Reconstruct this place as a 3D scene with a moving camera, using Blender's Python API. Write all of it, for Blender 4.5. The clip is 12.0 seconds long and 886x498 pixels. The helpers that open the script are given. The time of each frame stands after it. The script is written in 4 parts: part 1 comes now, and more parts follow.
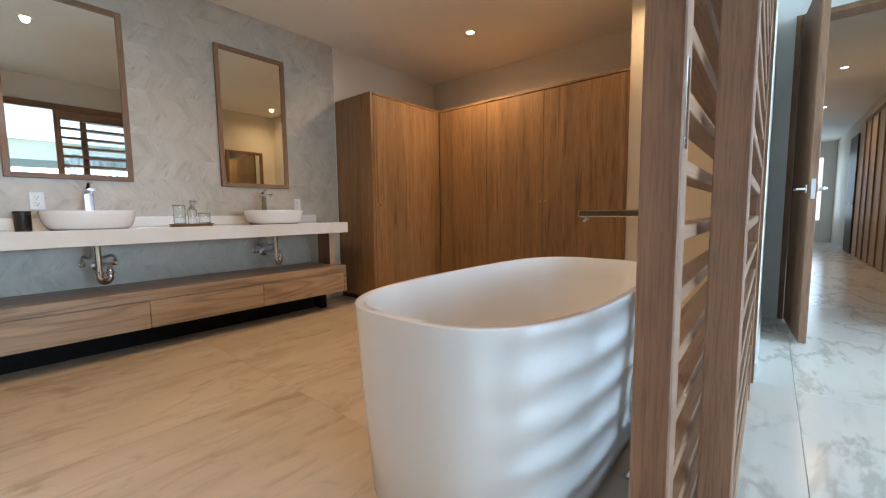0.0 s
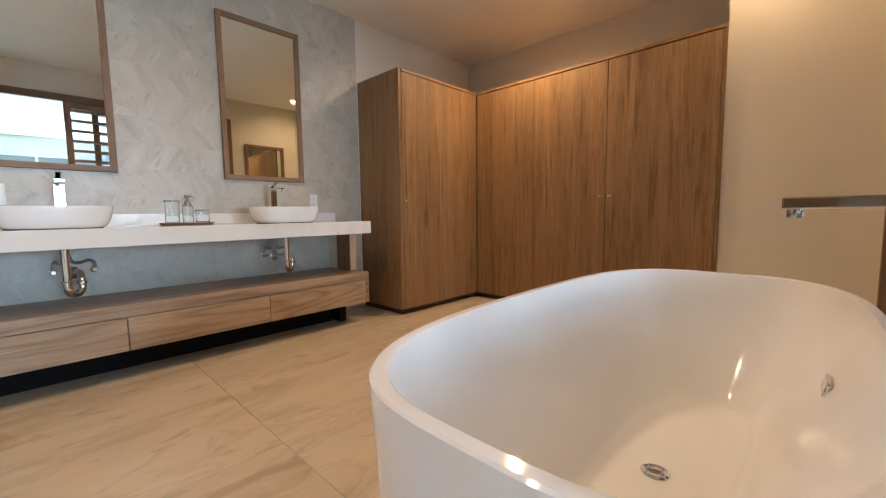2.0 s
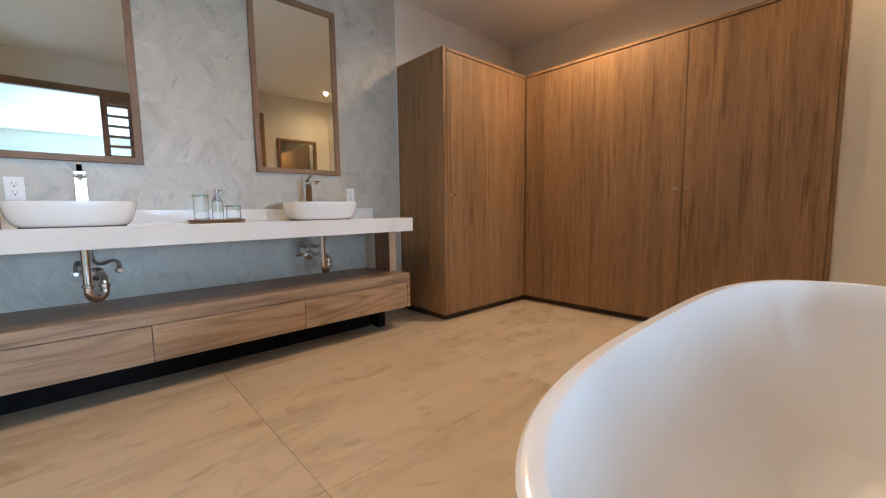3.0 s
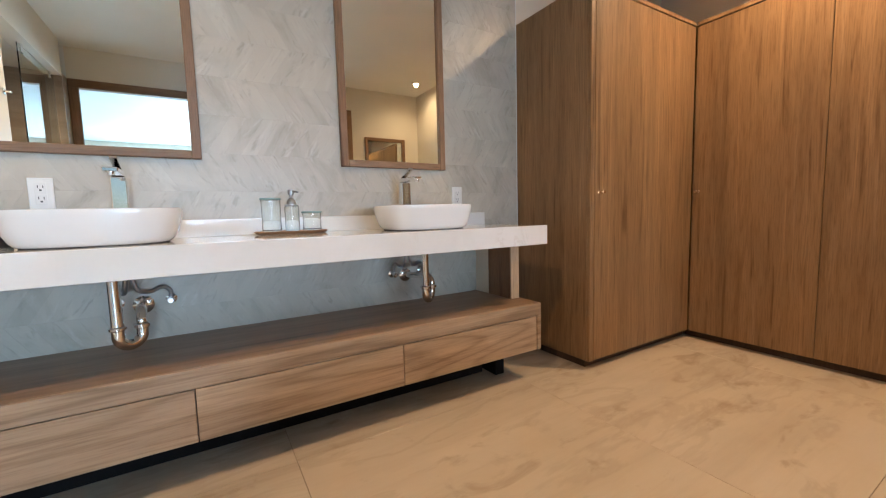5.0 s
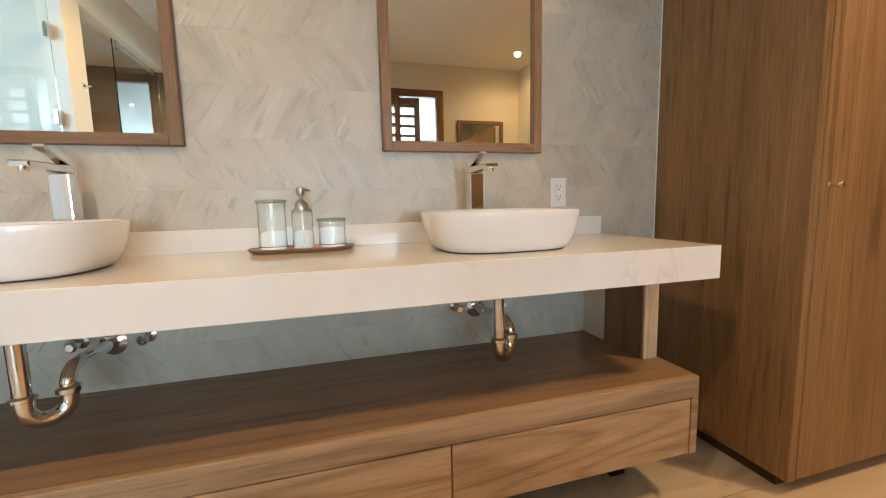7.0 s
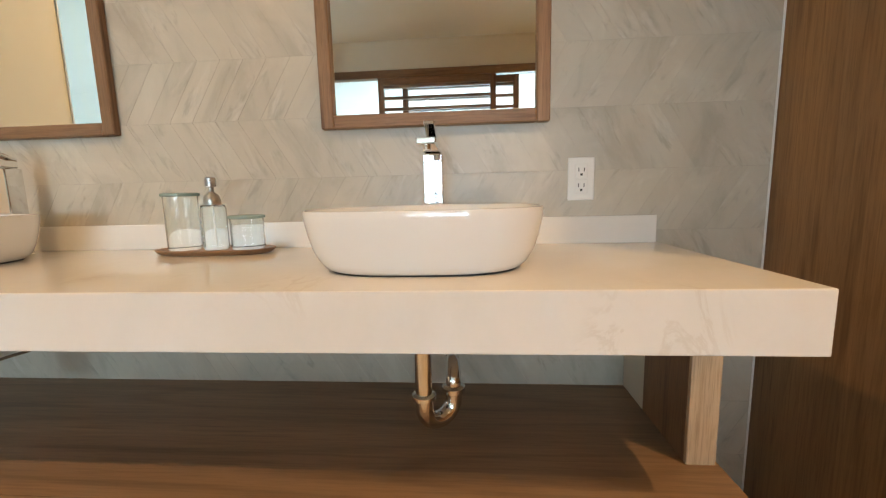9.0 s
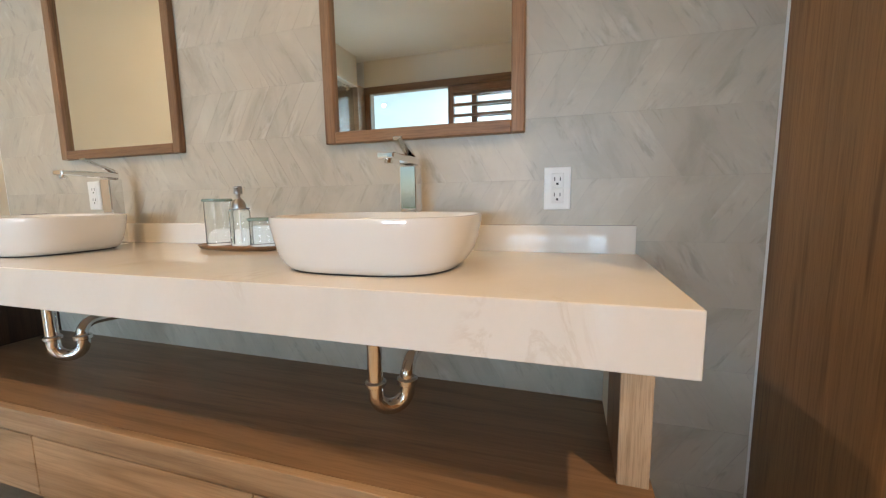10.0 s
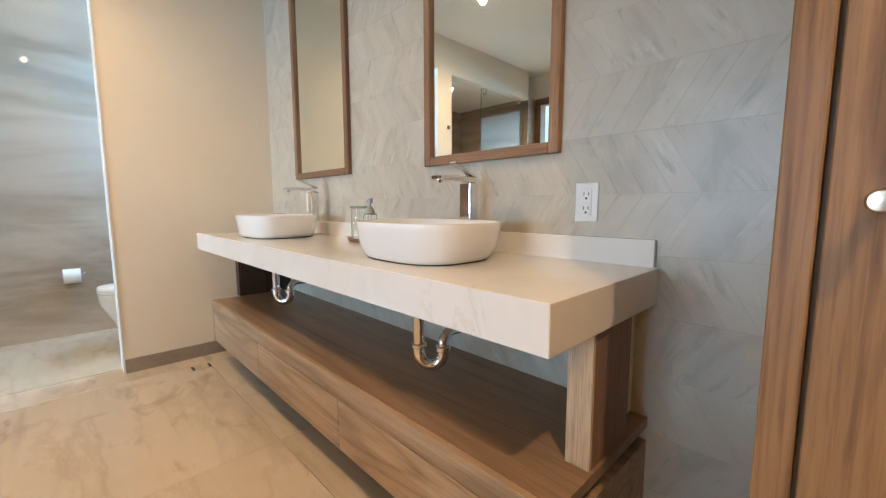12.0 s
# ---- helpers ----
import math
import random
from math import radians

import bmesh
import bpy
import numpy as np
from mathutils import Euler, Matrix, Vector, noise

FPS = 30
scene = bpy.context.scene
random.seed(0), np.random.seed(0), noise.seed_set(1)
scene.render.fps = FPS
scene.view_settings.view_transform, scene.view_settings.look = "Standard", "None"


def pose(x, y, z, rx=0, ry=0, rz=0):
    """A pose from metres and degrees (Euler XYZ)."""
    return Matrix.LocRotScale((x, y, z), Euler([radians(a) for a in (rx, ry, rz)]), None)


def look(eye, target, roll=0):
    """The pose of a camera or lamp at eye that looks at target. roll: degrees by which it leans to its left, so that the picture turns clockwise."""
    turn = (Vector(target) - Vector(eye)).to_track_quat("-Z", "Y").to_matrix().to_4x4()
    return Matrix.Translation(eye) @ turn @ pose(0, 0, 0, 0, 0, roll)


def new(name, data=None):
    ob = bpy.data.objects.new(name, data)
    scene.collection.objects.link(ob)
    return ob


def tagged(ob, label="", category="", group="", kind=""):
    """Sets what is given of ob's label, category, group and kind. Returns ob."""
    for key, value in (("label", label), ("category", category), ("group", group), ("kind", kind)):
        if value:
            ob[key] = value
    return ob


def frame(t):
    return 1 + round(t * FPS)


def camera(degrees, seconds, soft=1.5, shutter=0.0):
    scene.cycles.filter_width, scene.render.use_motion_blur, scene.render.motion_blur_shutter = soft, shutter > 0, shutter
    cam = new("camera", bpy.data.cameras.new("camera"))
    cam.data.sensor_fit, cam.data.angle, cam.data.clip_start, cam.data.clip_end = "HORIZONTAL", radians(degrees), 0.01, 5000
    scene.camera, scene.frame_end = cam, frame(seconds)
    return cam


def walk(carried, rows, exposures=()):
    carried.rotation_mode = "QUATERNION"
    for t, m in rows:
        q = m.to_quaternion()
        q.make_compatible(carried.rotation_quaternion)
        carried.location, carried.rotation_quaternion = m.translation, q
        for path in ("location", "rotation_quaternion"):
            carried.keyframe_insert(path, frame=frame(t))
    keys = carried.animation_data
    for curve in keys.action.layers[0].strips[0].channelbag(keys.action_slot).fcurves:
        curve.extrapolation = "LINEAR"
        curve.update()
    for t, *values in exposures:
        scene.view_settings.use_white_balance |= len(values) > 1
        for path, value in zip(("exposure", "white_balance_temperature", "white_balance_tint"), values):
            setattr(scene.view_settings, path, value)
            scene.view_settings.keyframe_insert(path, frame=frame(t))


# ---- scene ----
cam = camera(97.1, 12.0, soft=1.25)
PATH = [
    (0.0, (3.720, -2.336, 0.925), (2.442, -0.809, 0.742), -0.7),
    (0.5, (3.605, -2.254, 0.914), (2.313, -0.738, 0.734), -0.7),
    (1.0, (3.510, -2.128, 0.904), (2.196, -0.630, 0.730), -0.7),
    (1.5, (3.406, -2.014, 0.902), (2.061, -0.545, 0.725), -0.7),
    (2.0, (3.229, -1.937, 0.905), (1.854, -0.496, 0.724), -0.7),
    (2.5, (3.075, -1.886, 0.900), (1.657, -0.487, 0.710), -0.72),
    (3.0, (2.880, -1.818, 0.906), (1.411, -0.476, 0.705), -0.8),
    (5.0, (2.044, -1.541, 0.926), (0.338, -0.514, 0.744), -1.5),
    (5.5, (1.874, -1.436, 0.933), (0.112, -0.506, 0.753), -1.5),
    (6.0, (1.725, -1.314, 0.945), (-0.093, -0.5, 0.76), -1.5),
    (6.5, (1.572, -1.217, 0.974), (-0.297, -0.534, 0.769), -1.4),
    (8.5, (1.182, -0.664, 1.0), (-0.798, -0.626, 0.726), -1.4),
    (9.0, (1.127, -0.506, 0.992), (-0.848, -0.659, 0.718), -1.4),
    (9.5, (1.117, -0.371, 0.992), (-0.83, -0.746, 0.73), -1.1),
    (10.0, (1.143, -0.18, 1.002), (-0.747, -0.782, 0.748), -0.9),
    (10.5, (1.168, -0.036, 0.984), (-0.635, -0.865, 0.737), -0.7),
    (11.0, (1.194, 0.096, 0.992), (-0.498, -0.945, 0.764), -0.4),
    (11.5, (1.159, 0.228, 1.022), (-0.392, -1.015, 0.801), -0.2),
    (12.0, (1.146, 0.343, 1.018), (-0.236, -1.086, 0.796), -0.1),
]
walk(cam, [(t, look(eye, target, roll)) for t, eye, target, roll in PATH],
     exposures=[(0.0, -0.44, 6450, 10), (1.0, -0.39, 7000, 10), (2.0, -0.24, 6250, 10), (2.6, -0.23, 5820, 9), (5.5, -0.02, 6150, 9), (6.5, -0.02, 6750, 9),
                (8.5, -0.05, 7500, 8), (9.2, -0.05, 7150, 8), (10.2, 0.02, 6450, 7), (12.0, 0.16, 6050, 6)])

# ---- light ----
world = bpy.data.worlds.new("sky")
scene.world = world
world.use_nodes = True
wn = world.node_tree
sky = wn.nodes.new("ShaderNodeTexSky")
sky.sky_type, sky.sun_disc = "NISHITA", False
sky.sun_elevation, sky.sun_rotation = radians(52), radians(210)
wn.links.new(sky.outputs[0], wn.nodes["Background"].inputs[0])
wn.nodes["Background"].inputs[1].default_value = 0.12
sun = new("sun", bpy.data.lights.new("sun", "SUN"))
sun.data.energy, sun.data.angle, sun.data.color = 2.5, radians(0.5), (1.0, 0.95, 0.87)
sun.matrix_world = look((0, 0, 30), (-5, 17, 0))

WARM = (1.0, 0.65, 0.36)
DAY = (0.51, 0.745, 1.0)


def area(name, place, target, w, h, energy, colour):
    ob = new(name, bpy.data.lights.new(name, "AREA"))
    ob.data.shape, ob.data.size, ob.data.size_y = "RECTANGLE", w, h
    ob.data.energy, ob.data.color = energy, colour
    ob.matrix_world = look(place, target)
    return ob


# daylight in the bedroom's window and at the end of the corridor
area("window_daylight", (9.40, -0.45, 1.45), (0, -2.0, 2.3), 4.0, 1.3, 570, DAY)
area("toilet_daylight", (0.04, -3.38, 1.95), (1.2, -3.5, 1.5), 0.66, 0.62, 40, (0.34, 0.60, 1.0))
area("corridor_daylight", (4.45, 12.3, 1.5), (4.45, 0, 1.2), 0.8, 1.6, 14, DAY)


def spot(x, y, z, energy, size=160):
    ob = new("downlight_beam", bpy.data.lights.new("downlight_beam", "SPOT"))
    ob.data.energy, ob.data.color = energy, WARM
    ob.data.spot_size, ob.data.spot_blend, ob.data.shadow_soft_size = radians(size), 1.0, 0.028
    ob.location = (x, y, z)
    return ob


# the last, at (5.60, -3.40), is unseen: added to brighten screens and bedroom floor
LAMPS = [(1.33, 0.985, 2.72, 146), (2.94, 1.07, 2.72, 34), (1.52, -1.90, 2.72, 106),
         (2.30, -3.05, 2.40, 30), (1.15, -3.50, 2.72, 6), (4.35, 4.95, 2.72, 42), (4.35, 7.50, 2.72, 36),
         (6.30, -1.30, 2.72, 22), (7.85, -1.30, 2.72, 18), (5.60, -3.40, 2.72, 70)]
for lx, ly, lz, le in LAMPS:
    spot(lx, ly, lz - 0.022, le)


# ---- materials ----
def nodes_of(name):
    m = bpy.data.materials.new(name)
    m.use_nodes = True
    nt = m.node_tree
    return m, nt, nt.nodes["Principled BSDF"]


def add(nt, kind, **values):
    n = nt.nodes.new(kind)
    for key, value in values.items():
        if key in n.inputs:
            n.inputs[key].default_value = value
    return n


def coords(nt, scale=(1, 1, 1), turn=(0, 0, 0), shift=0.0):
    tc = nt.nodes.new("ShaderNodeTexCoord")
    mp = nt.nodes.new("ShaderNodeMapping")
    mp.inputs["Scale"].default_value, mp.inputs["Rotation"].default_value = scale, turn
    nt.links.new(tc.outputs["Object"], mp.inputs["Vector"])
    if shift:
        info = nt.nodes.new("ShaderNodeObjectInfo")
        mul = nt.nodes.new("ShaderNodeMath")
        mul.operation, mul.inputs[1].default_value = "MULTIPLY", shift
        nt.links.new(info.outputs["Random"], mul.inputs[0])
        com = nt.nodes.new("ShaderNodeCombineXYZ")
        for i in range(3):
            nt.links.new(mul.outputs[0], com.inputs[i])
        nt.links.new(com.outputs[0], mp.inputs["Location"])
    return mp.outputs[0]


def noise_at(nt, vec, scale, detail=6.0, rough=0.55, distortion=0.0):
    n = add(nt, "ShaderNodeTexNoise", Scale=scale, Detail=detail, Roughness=rough, Distortion=distortion)
    nt.links.new(vec, n.inputs["Vector"])
    return n.outputs["Fac"]


def ramp(nt, fac, stops):
    r = nt.nodes.new("ShaderNodeValToRGB")
    el = r.color_ramp.elements
    while len(el) < len(stops):
        el.new(0.5)
    for e, (p, c) in zip(el, stops):
        e.position, e.color = p, (*c, 1)
    r.color_ramp.interpolation = "EASE"
    nt.links.new(fac, r.inputs[0])
    return r.outputs[0]


def mixed(nt, a, b, fac, mode="MIX"):
    m = nt.nodes.new("ShaderNodeMix")
    m.data_type, m.blend_type = "RGBA", mode
    if isinstance(fac, float):
        m.inputs[0].default_value = fac
    else:
        nt.links.new(fac, m.inputs[0])
    nt.links.new(a, m.inputs[6])
    nt.links.new(b, m.inputs[7])
    return m.outputs[2]


def bumped(nt, bsdf, height, strength, distance=0.002):
    b = add(nt, "ShaderNodeBump", Strength=strength, Distance=distance)
    nt.links.new(height, b.inputs["Height"])
    nt.links.new(b.outputs[0], bsdf.inputs["Normal"])


def plain(name, colour, rough=0.5, metal=0.0, grain=0.0, scale=40.0, **more):
    m, nt, b = nodes_of(name)
    b.inputs["Roughness"].default_value, b.inputs["Metallic"].default_value = rough, metal
    vec = coords(nt)
    f = noise_at(nt, vec, scale, 5)
    lo = tuple(c * (1 - grain) for c in colour)
    hi = tuple(min(1, c * (1 + grain)) for c in colour)
    nt.links.new(ramp(nt, f, [(0.3, lo), (0.7, hi)]), b.inputs["Base Color"])
    for key, value in more.items():
        b.inputs[key.replace("_", " ")].default_value = value
    return m


def wood(name, dark, mid, light, axis, rough=0.42, wide=7.0, rings=0.0, figure=0.75, pore=0.55, length=0.05, flecks=0.0):
    """Veneer whose grain runs along the axis (0, 1 or 2)."""
    m, nt, b = nodes_of(name)
    s = [wide, wide, wide]
    s[axis] = wide * 0.055
    vec = coords(nt, s, shift=7.0)
    warp = noise_at(nt, vec, 0.7, 3, 0.5)
    big = noise_at(nt, vec, 1.3, 8, 0.62, 1.4)
    s2 = [wide * 9] * 3
    s2[axis] = wide * 0.35
    fine = noise_at(nt, coords(nt, s2, shift=3.0), 2.0, 6, 0.7)
    col = ramp(nt, big, [(0.28, dark), (0.47, mid), (0.56, mid), (0.74, light)])
    tone = ramp(nt, warp, [(0.25, (0.74, 0.74, 0.74)), (0.75, (1.15, 1.13, 1.1))])
    col = mixed(nt, col, tone, 0.8, "MULTIPLY")
    pores = ramp(nt, fine, [(0.36, (0.52, 0.49, 0.46)), (0.56, (1.0, 1.0, 1.0))])
    col = mixed(nt, col, pores, pore, "MULTIPLY")
    if rings:
        s3 = [wide * 0.42] * 3
        s3[axis] = wide * length
        heart = noise_at(nt, coords(nt, s3, shift=5.0), 1.0, 2.0, 0.45, 0.35)
        mul = nt.nodes.new("ShaderNodeMath")
        mul.operation, mul.inputs[1].default_value = "MULTIPLY", rings
        nt.links.new(heart, mul.inputs[0])
        wave = nt.nodes.new("ShaderNodeMath")
        wave.operation, wave.inputs[1].default_value = "PINGPONG", 1.0
        nt.links.new(mul.outputs[0], wave.inputs[0])
        band = ramp(nt, wave.outputs[0], [(0.0, (0.66, 0.62, 0.57)), (0.45, (0.98, 0.98, 0.97)), (1.0, (1.08, 1.07, 1.06))])
        col = mixed(nt, col, band, figure, "MULTIPLY")
    if flecks:
        for across, along, lo, hi, shade in ((30, 1.5, 0.57, 0.70, (0.50, 0.45, 0.40)), (55, 1.0, 0.56, 0.72, (1.30, 1.30, 1.28)), (75, 4.0, 0.60, 0.74, (0.62, 0.58, 0.53))):
            s4 = [across] * 3
            s4[axis] = along
            spindle = noise_at(nt, coords(nt, s4, shift=9.0 + along), 1.0, 3, 0.5, 0.25)
            tint = nt.nodes.new("ShaderNodeRGB")
            tint.outputs[0].default_value = (*shade, 1)
            col = mixed(nt, col, mixed(nt, col, tint.outputs[0], 1.0, "MULTIPLY"), ramp(nt, spindle, [(lo, (0, 0, 0)), (hi, (flecks,) * 3)]))
    nt.links.new(col, b.inputs["Base Color"])
    b.inputs["Roughness"].default_value = rough
    b.inputs["Specular IOR Level"].default_value = 0.36
    bumped(nt, b, fine, 0.18, 0.0008)
    return m


def stone(name, base, dark, vein, rough=0.3, scale=1.0, stretch=(1, 1, 1), turn=(0, 0, 0), veins=0.6, shift=0.0, bump=0.05, sparse=(0.45, 0.62), grain=0.05, detail=9):
    m, nt, b = nodes_of(name)
    vec = coords(nt, tuple(scale * v for v in stretch), turn, shift)
    cloud = noise_at(nt, vec, 1.6, 7, 0.58, 0.8)
    col = ramp(nt, cloud, [(0.3, dark), (0.62, base)])
    ridge = noise_at(nt, vec, 2.3, detail, 0.62, 2.2 if detail > 5 else 0.45)
    line = nt.nodes.new("ShaderNodeMath")
    line.operation, line.inputs[1].default_value = "SUBTRACT", 0.5
    nt.links.new(ridge, line.inputs[0])
    ab = nt.nodes.new("ShaderNodeMath")
    ab.operation = "ABSOLUTE"
    nt.links.new(line.outputs[0], ab.inputs[0])
    mask = ramp(nt, ab.outputs[0], [(0.0, (veins,) * 3), (0.05, (0.0,) * 3)])
    thin = noise_at(nt, vec, 0.9, 3)
    keep = ramp(nt, thin, [(sparse[0], (0, 0, 0)), (sparse[1], (1, 1, 1))])
    mask = mixed(nt, mask, keep, 1.0, "MULTIPLY")
    vn = nt.nodes.new("ShaderNodeRGB")
    vn.outputs[0].default_value = (*vein, 1)
    col = mixed(nt, col, vn.outputs[0], mask)
    fine = noise_at(nt, coords(nt), 90, 5)
    nt.links.new(mixed(nt, col, ramp(nt, fine, [(0.3, (1 - grain,) * 3), (0.7, (1 + grain * 0.7,) * 3)]), 1.0, "MULTIPLY"), b.inputs["Base Color"])
    b.inputs["Roughness"].default_value = rough
    bumped(nt, b, fine, bump, 0.001)
    return m


def streaked(name, base, dark, mark, rough, across, turn, amount=0.7, veins=0.0):
    """Polished stone-look tile with soft clouds and drawn-out smudges."""
    m, nt, b = nodes_of(name)
    cloud = noise_at(nt, coords(nt, (1.6, 0.7, 1), (0, 0, turn), 9.0), 1.3, 7, 0.6, 0.3)
    col = ramp(nt, cloud, [(0.22, dark), (0.74, base)])
    vec = coords(nt, (across, 0.55, 1.0), (0, 0, turn), 13.0)
    tint = nt.nodes.new("ShaderNodeRGB")
    tint.outputs[0].default_value = (*mark, 1)
    for scale, lo, hi, part_of in ((0.7, 0.40, 0.92, 0.8), (1.9, 0.50, 0.88, 1.0)):
        streak = noise_at(nt, vec, scale, 8, 0.62, 0.15)
        col = mixed(nt, col, tint.outputs[0], ramp(nt, streak, [(lo, (0, 0, 0)), (hi, (amount * part_of,) * 3)]))
    if veins:
        path = noise_at(nt, coords(nt, (1.9, 0.62, 1.0), (0, 0, turn), 23.0), 1.0, 6, 0.6, 0.35)
        off = nt.nodes.new("ShaderNodeMath")
        off.operation, off.inputs[1].default_value = "SUBTRACT", 0.5
        nt.links.new(path, off.inputs[0])
        near = nt.nodes.new("ShaderNodeMath")
        near.operation = "ABSOLUTE"
        nt.links.new(off.outputs[0], near.inputs[0])
        col = mixed(nt, col, tint.outputs[0], ramp(nt, near.outputs[0], [(0.0, (veins,) * 3), (0.03, (0, 0, 0))]))
    spots = noise_at(nt, coords(nt, (5.0, 2.6, 1.0), (0, 0, turn + 0.3), 17.0), 1.2, 6, 0.6, 0.8)
    col = mixed(nt, col, tint.outputs[0], ramp(nt, spots, [(0.55, (0, 0, 0)), (0.70, (0.40,) * 3)]))
    nt.links.new(col, b.inputs["Base Color"])
    b.inputs["Roughness"].default_value = rough
    return m


def marble_tile(name, lean, how):
    """Honed grey marble whose smudges run along the leaning tile; each piece is cut elsewhere from the slab."""
    m, nt, b = nodes_of(name)
    pick = nt.nodes.new("ShaderNodeObjectInfo").outputs["Random"] if how == "object" else nt.nodes.new("ShaderNodeNewGeometry").outputs["Random Per Island"]
    tc = nt.nodes.new("ShaderNodeTexCoord")
    turn = add(nt, "ShaderNodeMapping", Rotation=(lean, 0, 0))
    nt.links.new(tc.outputs["Object"], turn.inputs["Vector"])
    far = add(nt, "ShaderNodeMath", Value=0)
    far.operation, far.inputs[1].default_value = "MULTIPLY", 37.0
    nt.links.new(pick, far.inputs[0])
    place = nt.nodes.new("ShaderNodeCombineXYZ")
    for i in range(3):
        nt.links.new(far.outputs[0], place.inputs[i])

    def slab(across, along):
        mp = add(nt, "ShaderNodeMapping", Scale=(across, across, along))
        nt.links.new(turn.outputs[0], mp.inputs["Vector"])
        nt.links.new(place.outputs[0], mp.inputs["Location"])
        return mp.outputs[0]

    flow = add(nt, "ShaderNodeMapping", Rotation=(lean * 0.8, 0, 0))
    nt.links.new(nt.nodes.new("ShaderNodeNewGeometry").outputs["Position"], flow.inputs["Vector"])
    long = add(nt, "ShaderNodeMapping", Scale=(6.5, 6.5, 3.6))
    nt.links.new(flow.outputs[0], long.inputs["Vector"])
    cloud = noise_at(nt, long.outputs[0], 1.0, 6, 0.6, 0.7)
    col = ramp(nt, cloud, [(0.28, (0.390, 0.351, 0.284)), (0.52, (0.476, 0.435, 0.358)), (0.74, (0.542, 0.499, 0.418))])
    for across, along, lo, hi, amount, shade in ((16.0, 6.5, 0.58, 0.75, 0.60, (0.30, 0.278, 0.225)), (34.0, 9.0, 0.57, 0.72, 0.55, (0.29, 0.255, 0.205)), (22.0, 6.0, 0.57, 0.76, 0.6, (0.60, 0.57, 0.515))):
        smudge = noise_at(nt, slab(across, along), 1.0, 6, 0.6, 0.5)
        tint = nt.nodes.new("ShaderNodeRGB")
        tint.outputs[0].default_value = (*shade, 1)
        col = mixed(nt, col, tint.outputs[0], ramp(nt, smudge, [(lo, (0, 0, 0)), (hi, (amount,) * 3)]))
    col = mixed(nt, col, ramp(nt, pick, [(0.0, (0.965, 0.962, 0.957)), (1.0, (1.035, 1.035, 1.031))]), 1.0, "MULTIPLY")
    nt.links.new(col, b.inputs["Base Color"])
    b.inputs["Roughness"].default_value = 0.36
    bumped(nt, b, noise_at(nt, tc.outputs["Object"], 120, 4), 0.06, 0.001)
    return m


def paint(name, colour):
    m, nt, b = nodes_of(name)
    vec = coords(nt)
    big, fine = noise_at(nt, vec, 0.8, 3), noise_at(nt, vec, 220, 3)
    lo, hi = tuple(c * 0.955 for c in colour), tuple(min(1, c * 1.03) for c in colour)
    nt.links.new(ramp(nt, big, [(0.3, lo), (0.7, hi)]), b.inputs["Base Color"])
    b.inputs["Roughness"].default_value = 0.62
    bumped(nt, b, fine, 0.12, 0.0006)
    return m


def glow(name, colour, strength):
    m, nt, b = nodes_of(name)
    b.inputs["Base Color"].default_value = (0.9, 0.9, 0.9, 1)
    b.inputs["Emission Color"].default_value, b.inputs["Emission Strength"].default_value = (*colour, 1), strength
    return m


def glass(name, tint=(1, 1, 1), rough=0.0, ior=1.45):
    m, nt, b = nodes_of(name)
    b.inputs["Base Color"].default_value = (*tint, 1)
    b.inputs["Roughness"].default_value, b.inputs["IOR"].default_value = rough, ior
    b.inputs["Transmission Weight"].default_value = 1.0
    return m


STREAK = 0.05
CLOSET = wood("walnut_veneer_upright", (0.216, 0.120, 0.053), (0.290, 0.169, 0.079), (0.352, 0.216, 0.108), 2, 0.45, 10.0, 16.0, 0.22, 0.5, 0.03, 0.7)
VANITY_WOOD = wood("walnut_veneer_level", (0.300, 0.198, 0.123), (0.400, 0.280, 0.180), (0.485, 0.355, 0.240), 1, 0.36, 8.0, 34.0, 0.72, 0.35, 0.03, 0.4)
# browner than the drawers and darkened, with the counter's shade put into the colour
VANITY_TOP_SHADED = wood("walnut_veneer_shelf_shaded", (0.185, 0.112, 0.064), (0.262, 0.166, 0.098), (0.33, 0.22, 0.136), 1, 0.36, 8.0, 24.0, 0.45, 0.35, 0.028, 0.4)
SCREEN_WOOD = wood("solid_walnut_upright", (0.18, 0.092, 0.054), (0.31, 0.175, 0.110), (0.40, 0.245, 0.165), 2, 0.55, 11.0)
SLAT_WOOD = wood("solid_walnut_slat", (0.18, 0.094, 0.052), (0.31, 0.18, 0.108), (0.41, 0.255, 0.165), 1, 0.55, 14.0)
PALE_WOOD = wood("pale_oak_edge", (0.36, 0.25, 0.15), (0.52, 0.39, 0.26), (0.60, 0.47, 0.33), 2, 0.5, 14.0)
FRAME_UP = wood("mirror_walnut_upright", (0.14, 0.070, 0.035), (0.255, 0.143, 0.075), (0.34, 0.20, 0.115), 2, 0.45, 16.0)
FRAME_FLAT = wood("mirror_walnut_level", (0.14, 0.070, 0.035), (0.255, 0.143, 0.075), (0.34, 0.20, 0.115), 1, 0.45, 16.0)
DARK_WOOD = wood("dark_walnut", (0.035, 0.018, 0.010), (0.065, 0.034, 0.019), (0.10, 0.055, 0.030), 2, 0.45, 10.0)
CREAM = paint("cream_paint", (0.76, 0.69, 0.565))
WHITE_PAINT = paint("white_ceiling_paint", (0.86, 0.83, 0.76))
WHITE_WALL = paint("white_wall_paint", (0.76, 0.76, 0.74))
TILES = {(how, row): marble_tile("grey_marble_tile_" + how, lean, how) for how in ("object", "island") for row, lean in ((0, 0.55), (1, -0.55))}
